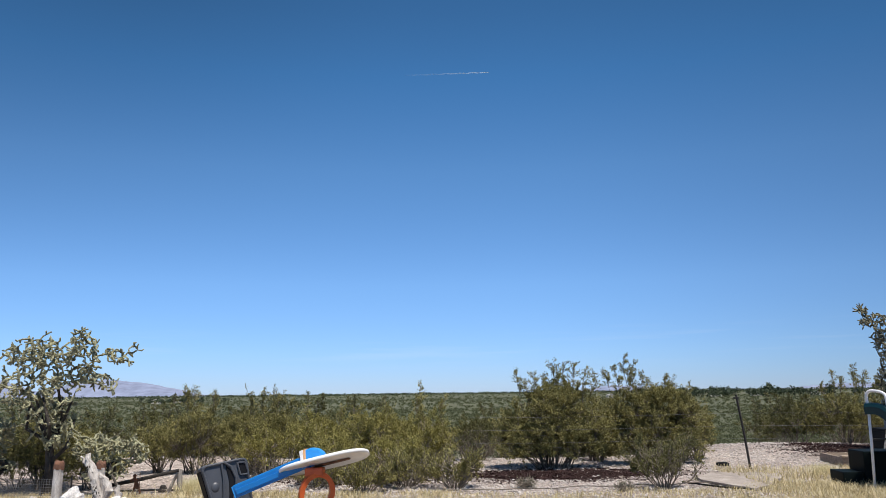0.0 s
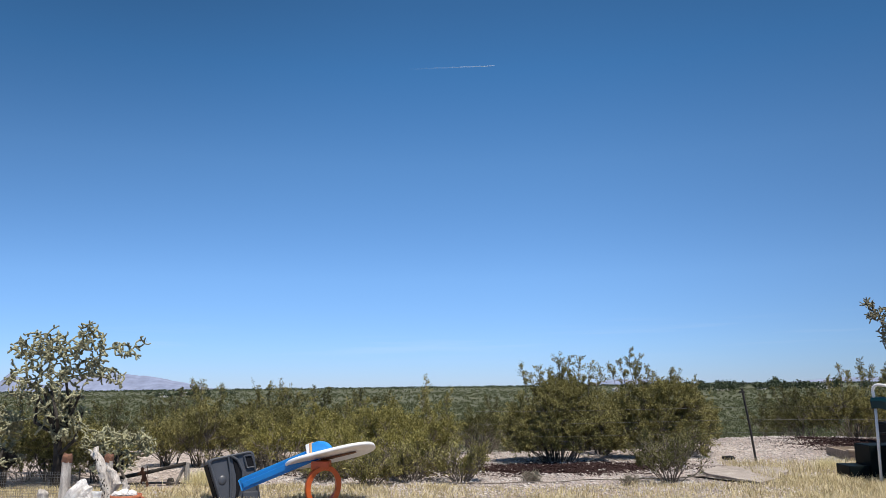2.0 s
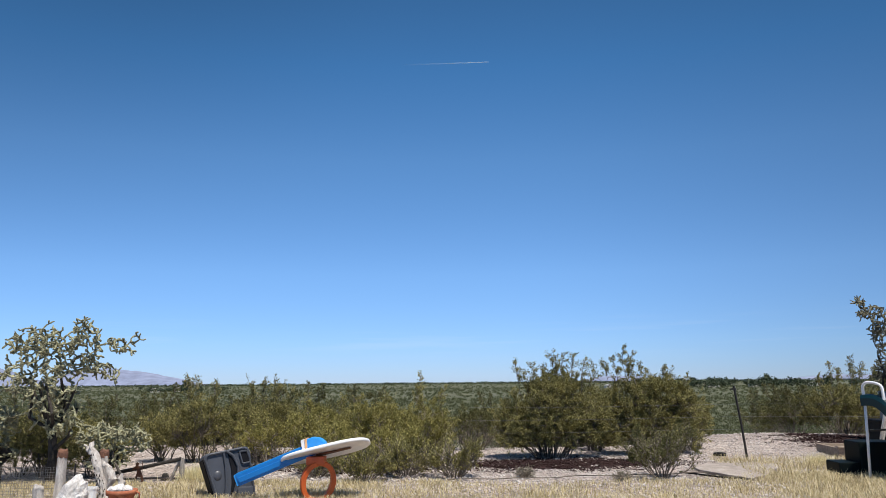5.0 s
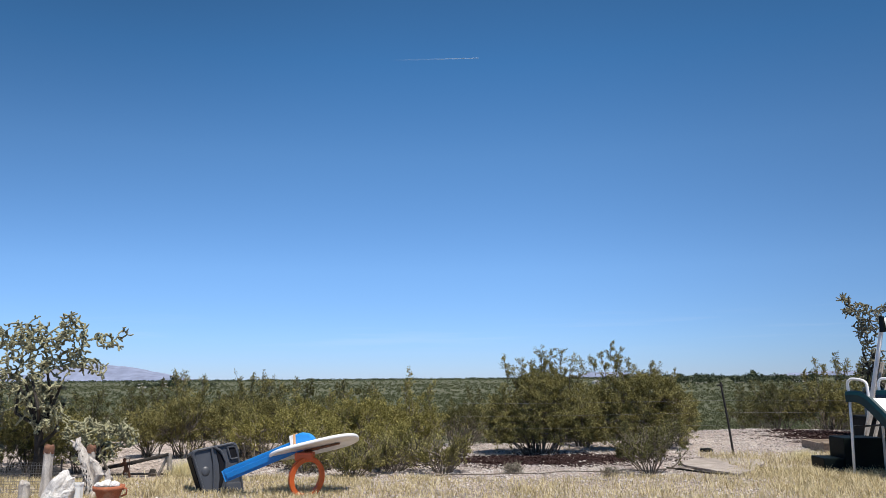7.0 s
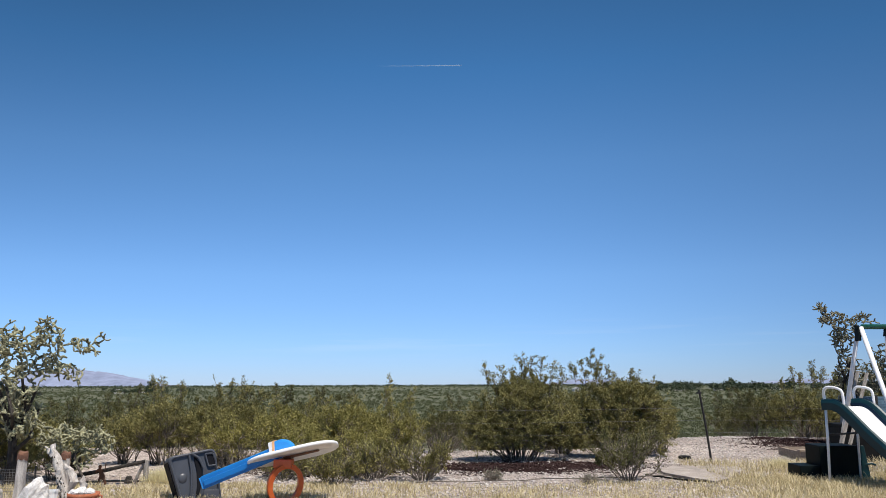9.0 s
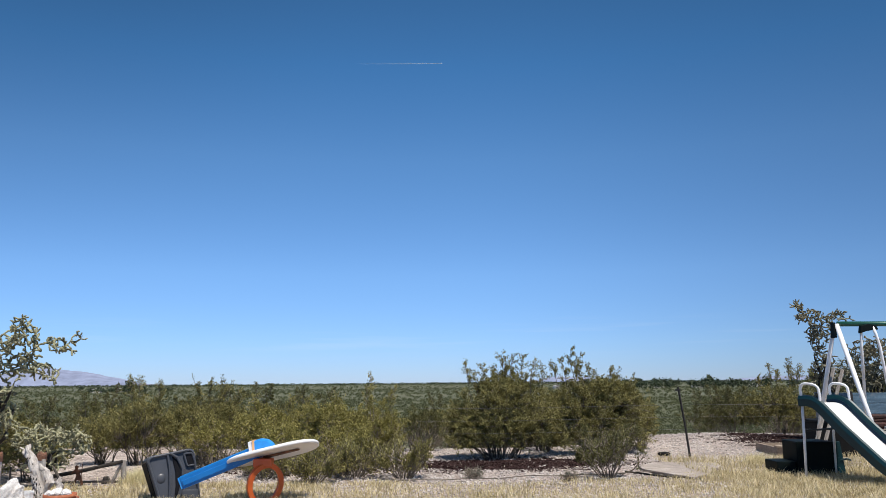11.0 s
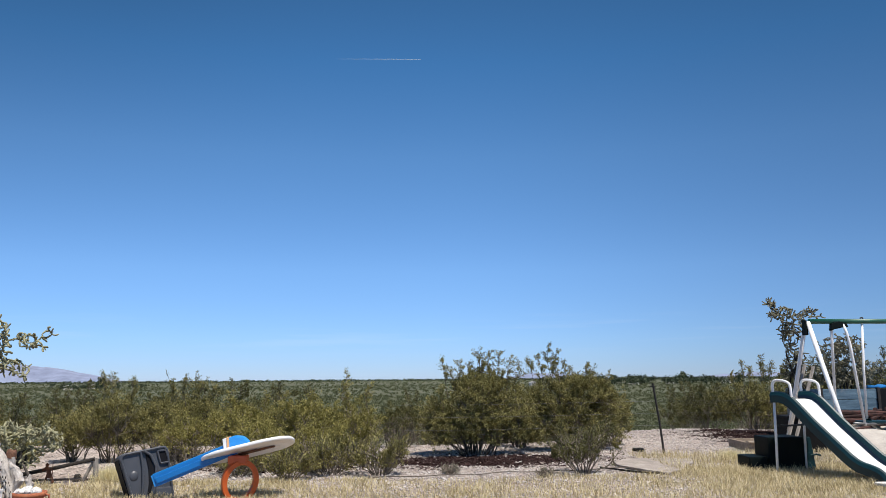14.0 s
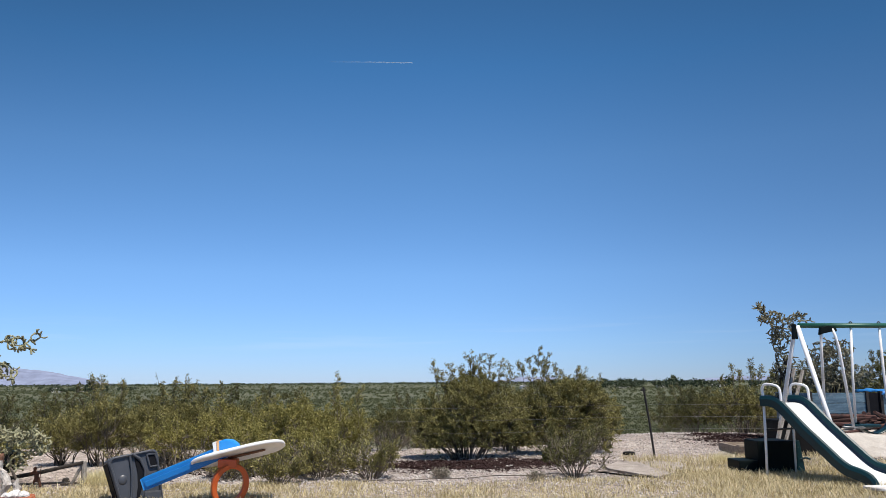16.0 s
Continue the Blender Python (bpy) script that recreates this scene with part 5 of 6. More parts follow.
def slide():
    ox, oy = 4.66, 8.90
    ang = math.degrees(math.atan2(-1.1, 0.58))
    ob = thing("playground_slide", pose(ox, oy, 0, 0, 0, ang), "toddler slide with white bed, dark green sides, white tube legs", "slide")
    W = 0.64
    path = [(0.0, 0.865), (0.13, 0.865), (0.22, 0.825), (0.33, 0.72), (0.48, 0.57), (0.63, 0.435), (0.76, 0.32), (0.88, 0.215), (0.99, 0.145), (1.11, 0.110), (1.19, 0.075), (1.23, 0.01)]
    fine = [p.xy for p in smooth_line([(x, z, 0) for x, z in path], 4)]

    def sweep(prof):
        bm = bmesh.new()
        rows = []
        for i, p in enumerate(fine):
            d = (fine[min(i + 1, len(fine) - 1)] - fine[max(0, i - 1)]).normalized()
            nrm = Vector((-d.y, d.x))
            rows.append([bm.verts.new((p.x + nrm.x * v, u, p.y + nrm.y * v)) for u, v in prof])
        for a, b in zip(rows, rows[1:]):
            for k in range(len(prof)):
                bm.faces.new((a[k], a[(k + 1) % len(prof)], b[(k + 1) % len(prof)], b[k]))
        bm.faces.new(rows[0][::-1])
        bm.faces.new(rows[-1])
        bmesh.ops.recalc_face_normals(bm, faces=bm.faces)
        return bm

    bed = part("slide_bed", sweep([(0.06, -0.02), (W - 0.06, -0.02), (W - 0.06, 0.0), (0.06, 0.0)]), M_WHITEPLASTIC, ob, "glossy white sliding surface", smooth=False)
    for y0, sgn in ((0.0, 1), (W, -1)):
        prof = [(y0, -0.035), (y0 + sgn * 0.062, -0.035), (y0 + sgn * 0.066, 0.0), (y0 + sgn * 0.082, 0.014), (y0 + sgn * 0.070, 0.060), (y0 + sgn * 0.058, 0.085), (y0 + sgn * 0.035, 0.096), (y0 + sgn * 0.008, 0.086), (y0 - sgn * 0.006, 0.05)]
        rail = part("side_panel", sweep(prof), M_GREEN, ob, "dark green moulded side rail")
        # raised strip along the inner face, coloured as its shade
        inner = [(y0 + sgn * 0.064, 0.004), (y0 + sgn * 0.074, 0.002), (y0 + sgn * 0.087, 0.016), (y0 + sgn * 0.080, 0.040), (y0 + sgn * 0.070, 0.038)]
        part("groove", sweep(inner), M_RAILSHADE, rail, "dark navy strip for the shade on the rail's inner face")
        yy = y0 + sgn * 0.03
        part("hand_rail", tube(bmesh.new(), smooth_line([(0.03, yy, 0.92), (0.02, yy, 1.03), (0.045, yy, 1.08), (0.09, yy, 1.095), (0.18, yy, 1.085), (0.235, yy, 1.06), (0.255, yy, 1.01), (0.26, yy, 0.88)]), 0.016, 10), M_WHITEPAINT, ob, smooth=True)
        part("leg", tube(bmesh.new(), [(0.03, yy, 0.88), (0.02, yy, 0.5), (0.0, yy, -0.02)], 0.0155, 10), M_WHITEPAINT, ob, smooth=True)
    part("crossbar", tube(bmesh.new(), [(0.02, 0.03, 0.55), (0.02, W - 0.03, 0.55)], 0.012, 6), M_DARKIRON, ob)


def step_box():
    ob = thing("step_box", pose(4.53, 9.22, -0.02, 0, 0, -4), "dark green plastic two-step box standing in dry grass under the slide", "step box")
    body = part("body", box(bmesh.new(), (0.22, 0, -0.02), (0.68, 0.42, 0.42), 0.015), M_GREENDARK, ob)
    part("lower_step", box(bmesh.new(), (-0.02, 0.02, -0.02), (0.215, 0.40, 0.185), 0.015), M_GREENDARK, ob)
    frame_ = part("end_frame", slab(bmesh.new(), [(0.685, -0.02), (0.80, -0.02), (0.745, 0.42), (0.685, 0.42)], 0.03, 0.005), M_GREEN, ob, "dark green sloping end frame")
    for z in (0.05, 0.17, 0.27, 0.35):
        part("slot", box(bmesh.new(), (0.70, -0.008, z), (0.725, 0.004, z + 0.065), 0.003), M_GREEN, frame_, "lighter green slot")
    part("latch", tube(bmesh.new(), [(0.74, 0.0, 0.20), (0.80, -0.02, 0.215), (0.85, -0.02, 0.20)], 0.012, 6), M_GREEN, ob)
    return body


def leaning_planks():
    for i, (dx, tx) in enumerate(((0.0, 0.02), (0.10, 0.15))):
        a, b = Vector((5.20 + dx, 9.75, 0.0)), Vector((5.82 + tx, 10.12 + 0.02 * i, 1.30 - 0.03 * i))
        d = b - a
        m = Matrix.Translation(a) @ d.to_track_quat("Z", "Y").to_matrix().to_4x4()
        ob = part("leaning_plank", box(bmesh.new(), (-0.020, -0.012, 0), (0.020, 0.012, d.length), 0.004), M_GREYWOOD)
        ob.matrix_basis = m
        tagged(ob, "grey weathered plank leaning on the swing set legs", "plank", "leaning planks")


swing_set()
slide()
step_box()
leaning_planks()


# ---- behind the swing set ----
def plank_bin():
    ob = thing("plank_bin", pose(7.75, 13.0, 0, 0, 0, -2), "raised bin of faded blue weathered planks behind the swing set", "bin")
    for k in range(3):
        z = 0.36 + 0.185 * k
        part("plank", box(bmesh.new(), (0.0, 0.0 + 0.004 * (k % 2), z), (1.02, 0.04, z + 0.175), 0.006), M_BLUEWOOD, ob)
        part("plank", box(bmesh.new(), (1.32, 0.0, z), (2.6, 0.04, z + 0.175), 0.006), M_BLUEWOOD, ob)
        part("plank", box(bmesh.new(), (-0.03, 0.02, z), (0.0, 1.2, z + 0.175), 0.006), M_BLUEWOOD, ob)
    for x in (-0.02, 1.02, 1.28, 2.58):
        part("post", box(bmesh.new(), (x, -0.03, -0.05), (x + 0.05, 0.05, 0.93), 0.005), M_DARKIRON, ob, "dark corner post")
    # black panel closes the opening and paints the shade inside it
    part("opening_shade", box(bmesh.new(), (1.07, 0.01, 0.30), (1.28, 0.05, 0.90), 0.005), M_BLACK, ob, "black panel for the shade inside the opening")
    part("lining", box(bmesh.new(), (0.0, 1.16, 0.0), (2.6, 1.2, 0.85), 0.005), M_BLUEWOOD, ob)
    part("kickboard", box(bmesh.new(), (0.0, 0.05, 0.0), (2.6, 0.09, 0.36), 0.005), M_DARKIRON, ob)
    # tarp thrown over the corner
    bm = bmesh.new()
    n, m_ = 18, 8
    g = [[bm.verts.new((1.30 + 1.25 * i / n, -0.07 + 0.9 * j / m_, 0.945 + 0.03 * noise.noise((i * 0.6, j * 0.8, 2.0)) - (0.05 if j == 0 else 0) - (0.04 if i == 0 else 0))) for i in range(n + 1)] for j in range(m_ + 1)]
    for j in range(m_):
        for i in range(n):
            bm.faces.new((g[j][i], g[j][i + 1], g[j + 1][i + 1], g[j + 1][i]))
    t = part("tarp", bm, M_TARP, smooth=True)
    t.modifiers.new("thick", "SOLIDIFY").thickness = 0.006
    t.matrix_basis = pose(7.75, 13.0, 0.01, 0, 0, -2)
    tagged(t, "bright blue tarp draped over the plank bin", "tarp")


def log_pile():
    rng = random.Random(11)
    for k in range(44):
        layer = k // 14
        x = 7.35 + rng.uniform(0, 1.5)
        y = 12.05 + 0.07 * (k % 14) + 0.03 * layer
        r = rng.uniform(0.012, 0.04)
        L = rng.uniform(0.5, 1.1)
        z = 0.35 + 0.06 * layer
        bm = bmesh.new()
        pts = [(-L / 2, 0, 0), (-L / 6, rng.uniform(-0.03, 0.03), rng.uniform(-0.015, 0.015)), (L / 6, rng.uniform(-0.03, 0.03), 0.01), (L / 2, 0, 0)]
        tube(bm, pts, [r, r * 1.05, r * 0.95, r * 0.85], 8)
        ob = part("log", bm, M_PILE, smooth=False)
        ob.matrix_basis = pose(x + 0.2, y, z, 0, rng.uniform(-14, 14), rng.uniform(-50, 50))
        tagged(ob, "red-brown barked log on the pile behind the swings", "log", "log pile")
    bm = bmesh.new()
    nx, ny = 26, 12
    g = []
    for j in range(ny + 1):
        row = []
        for i in range(nx + 1):
            u, v = i / nx, j / ny
            h = 0.36 * math.sin(min(1, v * 1.25) * math.pi / 2) * min(1, u * 5, (1 - u) * 5) + 0.03 * noise.noise((u * 7, v * 5, 3))
            row.append(bm.verts.new((6.75 + 3.0 * u, 10.9 + 2.0 * v, h - 0.04)))
        g.append(row)
    for j in range(ny):
        for i in range(nx):
            bm.faces.new((g[j][i], g[j][i + 1], g[j + 1][i + 1], g[j + 1][i]))
    ob = part("earth_bank", bm, M_CONCRETE, smooth=True)
    tagged(ob, "pale grey sandy bank heaped under the log pile", "bank", kind="structure")


def shade_filler():
    # black lidded box added to give the deep shade behind the slide
    ob = thing("shade_box", pose(6.2, 11.25, 0, 0, 0, -6), "black box for the deep shade behind the slide", "crate")
    part("body", slab(bmesh.new(), [(0.0, -0.02), (0.62, -0.02), (0.66, 0.50), (-0.04, 0.50)], 0.5, 0.012), M_RUBBER, ob)
    part("lid", box(bmesh.new(), (-0.06, -0.03, 0.503), (0.68, 0.53, 0.54), 0.012), M_RUBBER, ob)


def lumber_frame():
    ob = thing("garden_bed_frame", pose(5.66, 11.5, 0, 0, 0, -6), "low garden frame of tan boards on pale gravel", "garden frame")
    part("board", box(bmesh.new(), (0, 0, 0.0), (0.70, 0.035, 0.13), 0.004), M_TANWOOD, ob)
    part("board", box(bmesh.new(), (0, 0.85, 0.0), (0.70, 0.885, 0.13), 0.004), M_TANWOOD, ob)
    part("board", box(bmesh.new(), (-0.035, -0.02, 0.0), (0, 0.9, 0.13), 0.004), M_TANWOOD, ob)
    part("board", box(bmesh.new(), (0.70, -0.02, 0.0), (0.735, 0.9, 0.13), 0.004), M_TANWOOD, ob)
    part("cap_board", box(bmesh.new(), (-0.05, -0.05, 0.133), (0.75, 0.06, 0.158), 0.004), M_TANWOOD, ob)
    part("soil", box(bmesh.new(), (0.004, 0.04, 0.0), (0.696, 0.846, 0.07)), M_SOIL, ob)


plank_bin()
log_pile()
shade_filler()
lumber_frame()


# ---- fence, slab, tyre, hose ----
def wire_fence():
    ob = thing("wire_fence", pose(4.18, 11.29, 0), "thin strand wire fence on a leaning rusty steel stake", "fence")
    bm = tube(bmesh.new(), [(0.035, 0, -0.1), (-0.025, 0, 0.5), (-0.095, 0, 1.05)], 0.017, 6)
    stake = part("stake", bm, M_DARKIRON, ob, "dark rusty steel stake")
    part("clip", box(bmesh.new(), (-0.135, -0.022, 0.99), (-0.065, 0.022, 1.015), 0.004), M_DARKIRON, stake)
    for z in (0.42, 0.60, 0.78):
        pts = [(x - 4.18, 0.12 * math.sin(x * 0.5) + 0.05 * (x - 4), z - 0.02 * math.sin((x + 1) * 0.6) ** 2) for x in np.linspace(0.2, 6.6, 14)]
        part("strand", tube(bmesh.new(), pts, 0.0013, 4), M_WIRE, ob)


def flagstone():
    ob = thing("flagstone_slab", pose(3.0, 9.75, 0), "flat tan stone slab lying on gravel", "slab")
    out = [(0.02, -0.02), (0.08, -0.42), (0.30, -0.66), (0.40, -0.80), (0.74, -0.76), (0.98, -0.86), (1.22, -0.58), (1.10, -0.20), (0.86, 0.12), (0.78, 0.40), (0.56, 0.62), (0.34, 0.86), (0.22, 0.58), (0.14, 0.34)]
    bm = slab(bmesh.new(), rounded(out, 0.06, 3), 0.026, 0.006, pose(0, 0, 0.014, 90, 0, 0))
    part("stone", bm, M_SLAB, ob)


def old_tyre():
    ob = thing("old_tyre", pose(4.0, 11.85, 0.022), "small black rubber tyre lying flat on gravel", "tyre")
    bm = bmesh.new()
    pts = [(0.07 * math.cos(k * math.tau / 24), 0.07 * math.sin(k * math.tau / 24), 0) for k in range(25)]
    tube(bm, pts, 0.027, 8, caps=False)
    part("tread", bm, M_RUBBER, ob, smooth=True)


def garden_hose():
    pts = [(-0.1 + 0.11 * k, 9.0 + 0.018 * k + 0.03 * math.sin(k * 0.5), 0.03 + 0.006 * math.sin(k)) for k in range(34)]
    ob = part("garden_hose", tube(bmesh.new(), pts, 0.006, 6), M_TWIG, smooth=True)
    tagged(ob, "thin dark hose lying along the edge of the grass", "hose")


wire_fence()
flagstone()
old_tyre()
garden_hose()


# ---- the rustic corner by the cactus ----
def wooden_post(x, y, h, r, label, top=M_RUSTWOOD):
    ob = thing("wooden_post", pose(x, y, 0, 0, 3, 10), label, "post", "old posts")
    rng = random.Random(int(h * 1000))
    bm = bmesh.new()
    tube(bm, [(0, 0, -0.05), (0.004, 0.003, h * 0.4), (-0.004, 0, h * 0.865)], [r * 1.08, r, r * 0.97], 12)
    for v in bm.verts:
        v.co.x += rng.uniform(-0.006, 0.006)
        v.co.y += rng.uniform(-0.006, 0.006)
    part("shaft", bm, M_PALEWOOD, ob)
    bm = tube(bmesh.new(), [(-0.004, 0, h * 0.85), (-0.003, 0, h * 0.94), (0.002, 0, h)], [r * 1.02, r * 0.98, r * 0.72], 12)
    for v in bm.verts:
        v.co.z += rng.uniform(-0.012, 0.012)
    part("top", bm, top, ob, "rust-orange weathered top")


def lump(name, label, x, y, size, seed, mat, category, lean=0.0):
    bm = bmesh.new()
    bmesh.ops.create_icosphere(bm, subdivisions=4, radius=1.0)
    for v in bm.verts:
        p = v.co.copy()
        k = 1 + 0.22 * noise.noise(p * 1.3 + Vector((seed, 0, 0))) + 0.10 * noise.noise(p * 3.5 + Vector((0, seed, 0))) + 0.04 * noise.noise(p * 9 + Vector((0, seed, 0)))
        q = Vector((round(p.x * 3) / 3 * 0.25 + p.x * 0.75, p.y, round(p.z * 2.5) / 2.5 * 0.3 + p.z * 0.7)) * k
        v.co = Vector((q.x * size[0] + lean * q.z, q.y * size[1], max(-0.05, q.z * size[2])))
    ob = part(name, bm, mat)
    ob.matrix_basis = pose(x, y, 0.0)
    tagged(ob, label, category)


def driftwood():
    ob = thing("dead_cholla_wood", pose(-3.56, 7.75, 0), "bleached pitted dead cactus wood standing by a clay pot", "driftwood")
    rng = random.Random(8)
    for name, pts, rad in (("trunk", [(0.06, 0, -0.03), (0.02, 0, 0.15), (-0.03, 0.01, 0.33), (-0.09, 0.02, 0.47), (-0.14, 0.03, 0.57)], [0.052, 0.05, 0.046, 0.036, 0.022]),
                           ("branch", [(0.05, 0.02, 0.10), (0.12, 0.0, 0.22), (0.07, 0.02, 0.32), (0.0, 0.03, 0.38)], [0.04, 0.035, 0.028, 0.02]),
                           ("branch", [(-0.08, 0.03, 0.44), (-0.17, 0.05, 0.50), (-0.21, 0.06, 0.55)], [0.025, 0.018, 0.010]),
                           ("branch", [(0.08, 0.0, 0.0), (0.19, -0.02, 0.10), (0.25, 0.0, 0.20)], [0.035, 0.03, 0.02])):
        bm = tube(bmesh.new(), pts, rad, 10)
        bmesh.ops.subdivide_edges(bm, edges=bm.edges[:], cuts=3, use_grid_fill=True)
        for v in bm.verts:
            v.co += Vector((1, 1, 0.3)) * 0.016 * noise.noise(v.co * 22)
        part(name, bm, M_PALEWOOD, ob)
    # pits are raised dark dabs, the shade of the holes given as colour
    for k in range(36):
        bm = bmesh.new()
        t = rng.random()
        x, z = 0.05 - 0.16 * t ** 1.6 + rng.uniform(-0.04, 0.04), 0.02 + 0.45 * t
        tube(bm, [(x, -0.062 + 0.02 * t, z), (x + 0.004, -0.066 + 0.02 * t, z + rng.uniform(0.010, 0.024))], [0.0055, 0.0035], 5)
        part("pit", bm, M_CHOLLABARK, ob)


def clay_pot():
    ob = thing("clay_pot", pose(-3.22, 7.48, 0, 0, 0, 0), "round terracotta pot holding pale stones and bare wood", "plant pot")
    prof = [(0.085, 0.0), (0.105, 0.05), (0.122, 0.105), (0.142, 0.108), (0.145, 0.15), (0.13, 0.152), (0.125, 0.12)]
    bm = bmesh.new()
    n = 28
    rows = [[bm.verts.new((r * math.cos(k * math.tau / n), r * math.sin(k * math.tau / n), z)) for k in range(n)] for r, z in prof]
    for a, b in zip(rows, rows[1:]):
        for k in range(n):
            bm.faces.new((a[k], a[(k + 1) % n], b[(k + 1) % n], b[k]))
    bm.faces.new(rows[0][::-1])
    part("pot", bm, M_CLAY, ob, smooth=True)
    bm = bmesh.new()
    bmesh.ops.create_circle(bm, cap_ends=True, radius=0.127, segments=28, matrix=Matrix.Translation((0, 0, 0.128)))
    part("soil", bm, M_SOIL, ob)
    part("handle", tube(bmesh.new(), [(0.138, 0, 0.13), (0.17, 0, 0.12), (0.172, 0, 0.07), (0.12, 0, 0.05)], 0.010, 8), M_CLAY, ob, smooth=True)
    for i, (x, y, s) in enumerate(((-3.25, 7.50, 0.06), (-3.16, 7.46, 0.05), (-3.30, 7.44, 0.045))):
        bm = bmesh.new()
        bmesh.ops.create_icosphere(bm, subdivisions=2, radius=1.0)
        for v in bm.verts:
            v.co = Vector((v.co.x * s, v.co.y * s, v.co.z * s * 0.8)) * (1 + 0.3 * noise.noise(v.co * 1.6 + Vector((i, 0, 0))))
        o = part("pale_stone", bm, M_ROCK)
        o.matrix_basis = pose(x, y, 0.155)
        tagged(o, "pale stone lying in the clay pot", "stone", "stones in the pot")


def rail_and_figure():
    ob = thing("log_rail", pose(-4.15, 9.3, 0), "old dark wooden rail sloping down between low posts", "rail")
    part("rail_pole", tube(bmesh.new(), [(-0.05, 0, 0.085), (0.4, 0.01, 0.165), (0.84, 0, 0.262)], [0.024, 0.023, 0.020], 8), M_CHOLLABARK, ob, "dark weathered pole")
    part("post", tube(bmesh.new(), [(0.86, 0.02, -0.05), (0.85, 0.02, 0.14), (0.84, 0.02, 0.27)], [0.035, 0.032, 0.028], 8), M_GREYWOOD, ob)
    part("brace", tube(bmesh.new(), [(0.72, 0.03, 0.02), (0.78, 0.03, 0.16), (0.85, 0.03, 0.26)], [0.022, 0.02, 0.02], 6), M_GREYWOOD, ob)
    part("post", tube(bmesh.new(), [(-0.02, 0.03, -0.05), (-0.03, 0.03, 0.13)], [0.035, 0.03], 8), M_GREYWOOD, ob)
    part("lower_rail", tube(bmesh.new(), [(-0.05, 0.05, 0.02), (0.5, 0.06, 0.03), (0.9, 0.05, 0.025)], 0.014, 6), M_TWIG, ob)
    # flat cut-out ornament, a plain shape
    fig = [(0.30, -0.01), (0.325, -0.01), (0.34, 0.045), (0.375, 0.04), (0.395, -0.015), (0.42, -0.01), (0.40, 0.06), (0.375, 0.12), (0.385, 0.15), (0.36, 0.155), (0.345, 0.17), (0.355, 0.20), (0.33, 0.215), (0.31, 0.20),
           (0.315, 0.17), (0.275, 0.14), (0.28, 0.12), (0.325, 0.135), (0.33, 0.09)]
    o = part("iron_ornament", slab(bmesh.new(), fig, 0.006, 0.001), M_RUST)
    o.matrix_basis = pose(-4.15, 9.255, 0.015)
    tagged(o, "flat rusty iron cut-out ornament hanging on the rail", "ornament")
    o = part("ornament_stake", tube(bmesh.new(), [(0.39, 0, -0.02), (0.392, 0, 0.24)], 0.004, 5), M_RUST)
    o.matrix_basis = pose(-4.15, 9.262, 0)
    tagged(o, "thin rusty iron stake beside the rail", "stake")
    lump("dark_stump", "small dark burnt stump in the sand behind the rail", -3.55, 9.45, (0.045, 0.045, 0.085), 5.0, M_CHOLLABARK, "stump")


def fluted_pipe():
    bm = bmesh.new()
    n = 36
    rows = []
    for z, k in ((0.0, 1.0), (0.15, 1.0), (0.17, 1.08), (0.185, 1.08), (0.185, 0.9), (0.12, 0.88)):
        rows.append([bm.verts.new((k * (0.055 + (0.005 if j % 4 < 2 else 0)) * math.cos(j * math.tau / n), k * (0.055 + (0.005 if j % 4 < 2 else 0)) * math.sin(j * math.tau / n), z)) for j in range(n)])
    for a, b in zip(rows, rows[1:]):
        for j in range(n):
            bm.faces.new((a[j], a[(j + 1) % n], b[(j + 1) % n], b[j]))
    o = part("fluted_pot", bm, M_WHITEPLASTIC)
    o.matrix_basis = pose(-3.50, 7.42, 0.0)
    tagged(o, "small white fluted pot between the rock and dead wood", "plant pot")
    bm = tube(bmesh.new(), [(0, 0, 0), (0.012, 0.0, 0.08), (-0.006, 0.0, 0.15), (0.01, 0, 0.2)], [0.028, 0.024, 0.026, 0.012], 9)
    bmesh.ops.subdivide_edges(bm, edges=bm.edges[:], cuts=2, use_grid_fill=True)
    for v in bm.verts:
        v.co += Vector((1, 1, 0.3)) * 0.009 * noise.noise(v.co * 30)
    o = part("bleached_stick", bm, M_PALEWOOD)
    o.matrix_basis = pose(-3.26, 7.53, 0.10)
    tagged(o, "bleached stub of wood standing in the clay pot", "wood")
    bm = tube(bmesh.new(), [(0, 0, 0), (0.05, 0.02, 0.12), (0.02, 0.03, 0.24), (-0.05, 0.03, 0.36)], [0.024, 0.02, 0.016, 0.010], 7)
    o = part("grey_branch", bm, M_TWIG)
    o.matrix_basis = pose(-3.43, 7.85, 0.0)
    tagged(o, "dark grey dead branch beside the bleached wood", "branch")


fluted_pipe()


def mesh_fence():
    ob = thing("mesh_fence", pose(-4.75, 7.85, 0), "low woven wire mesh fence beside the old posts", "fence")
    bm = bmesh.new()
    for k in range(34):
        x = 0.026 * k
        tube(bm, [(x, 0.01 * math.sin(k), -0.02), (x + 0.006, 0.01 * math.sin(k), 0.33)], 0.0019, 3, caps=False)
    part("upright_wires", bm, M_WIRE, ob)
    bm = bmesh.new()
    for k in range(13):
        z = 0.01 + 0.026 * k
        tube(bm, [(0, 0, z), (0.45, 0.01, z + 0.006), (0.88, 0, z)], 0.0019, 3, caps=False)
    part("cross_wires", bm, M_WIRE, ob)
    part("end_stake", tube(bmesh.new(), [(0, 0, -0.05), (0, 0, 0.36)], 0.008, 6), M_DARKIRON, ob)
    part("end_stake", tube(bmesh.new(), [(0.88, 0, -0.05), (0.88, 0, 0.36)], 0.008, 6), M_DARKIRON, ob)


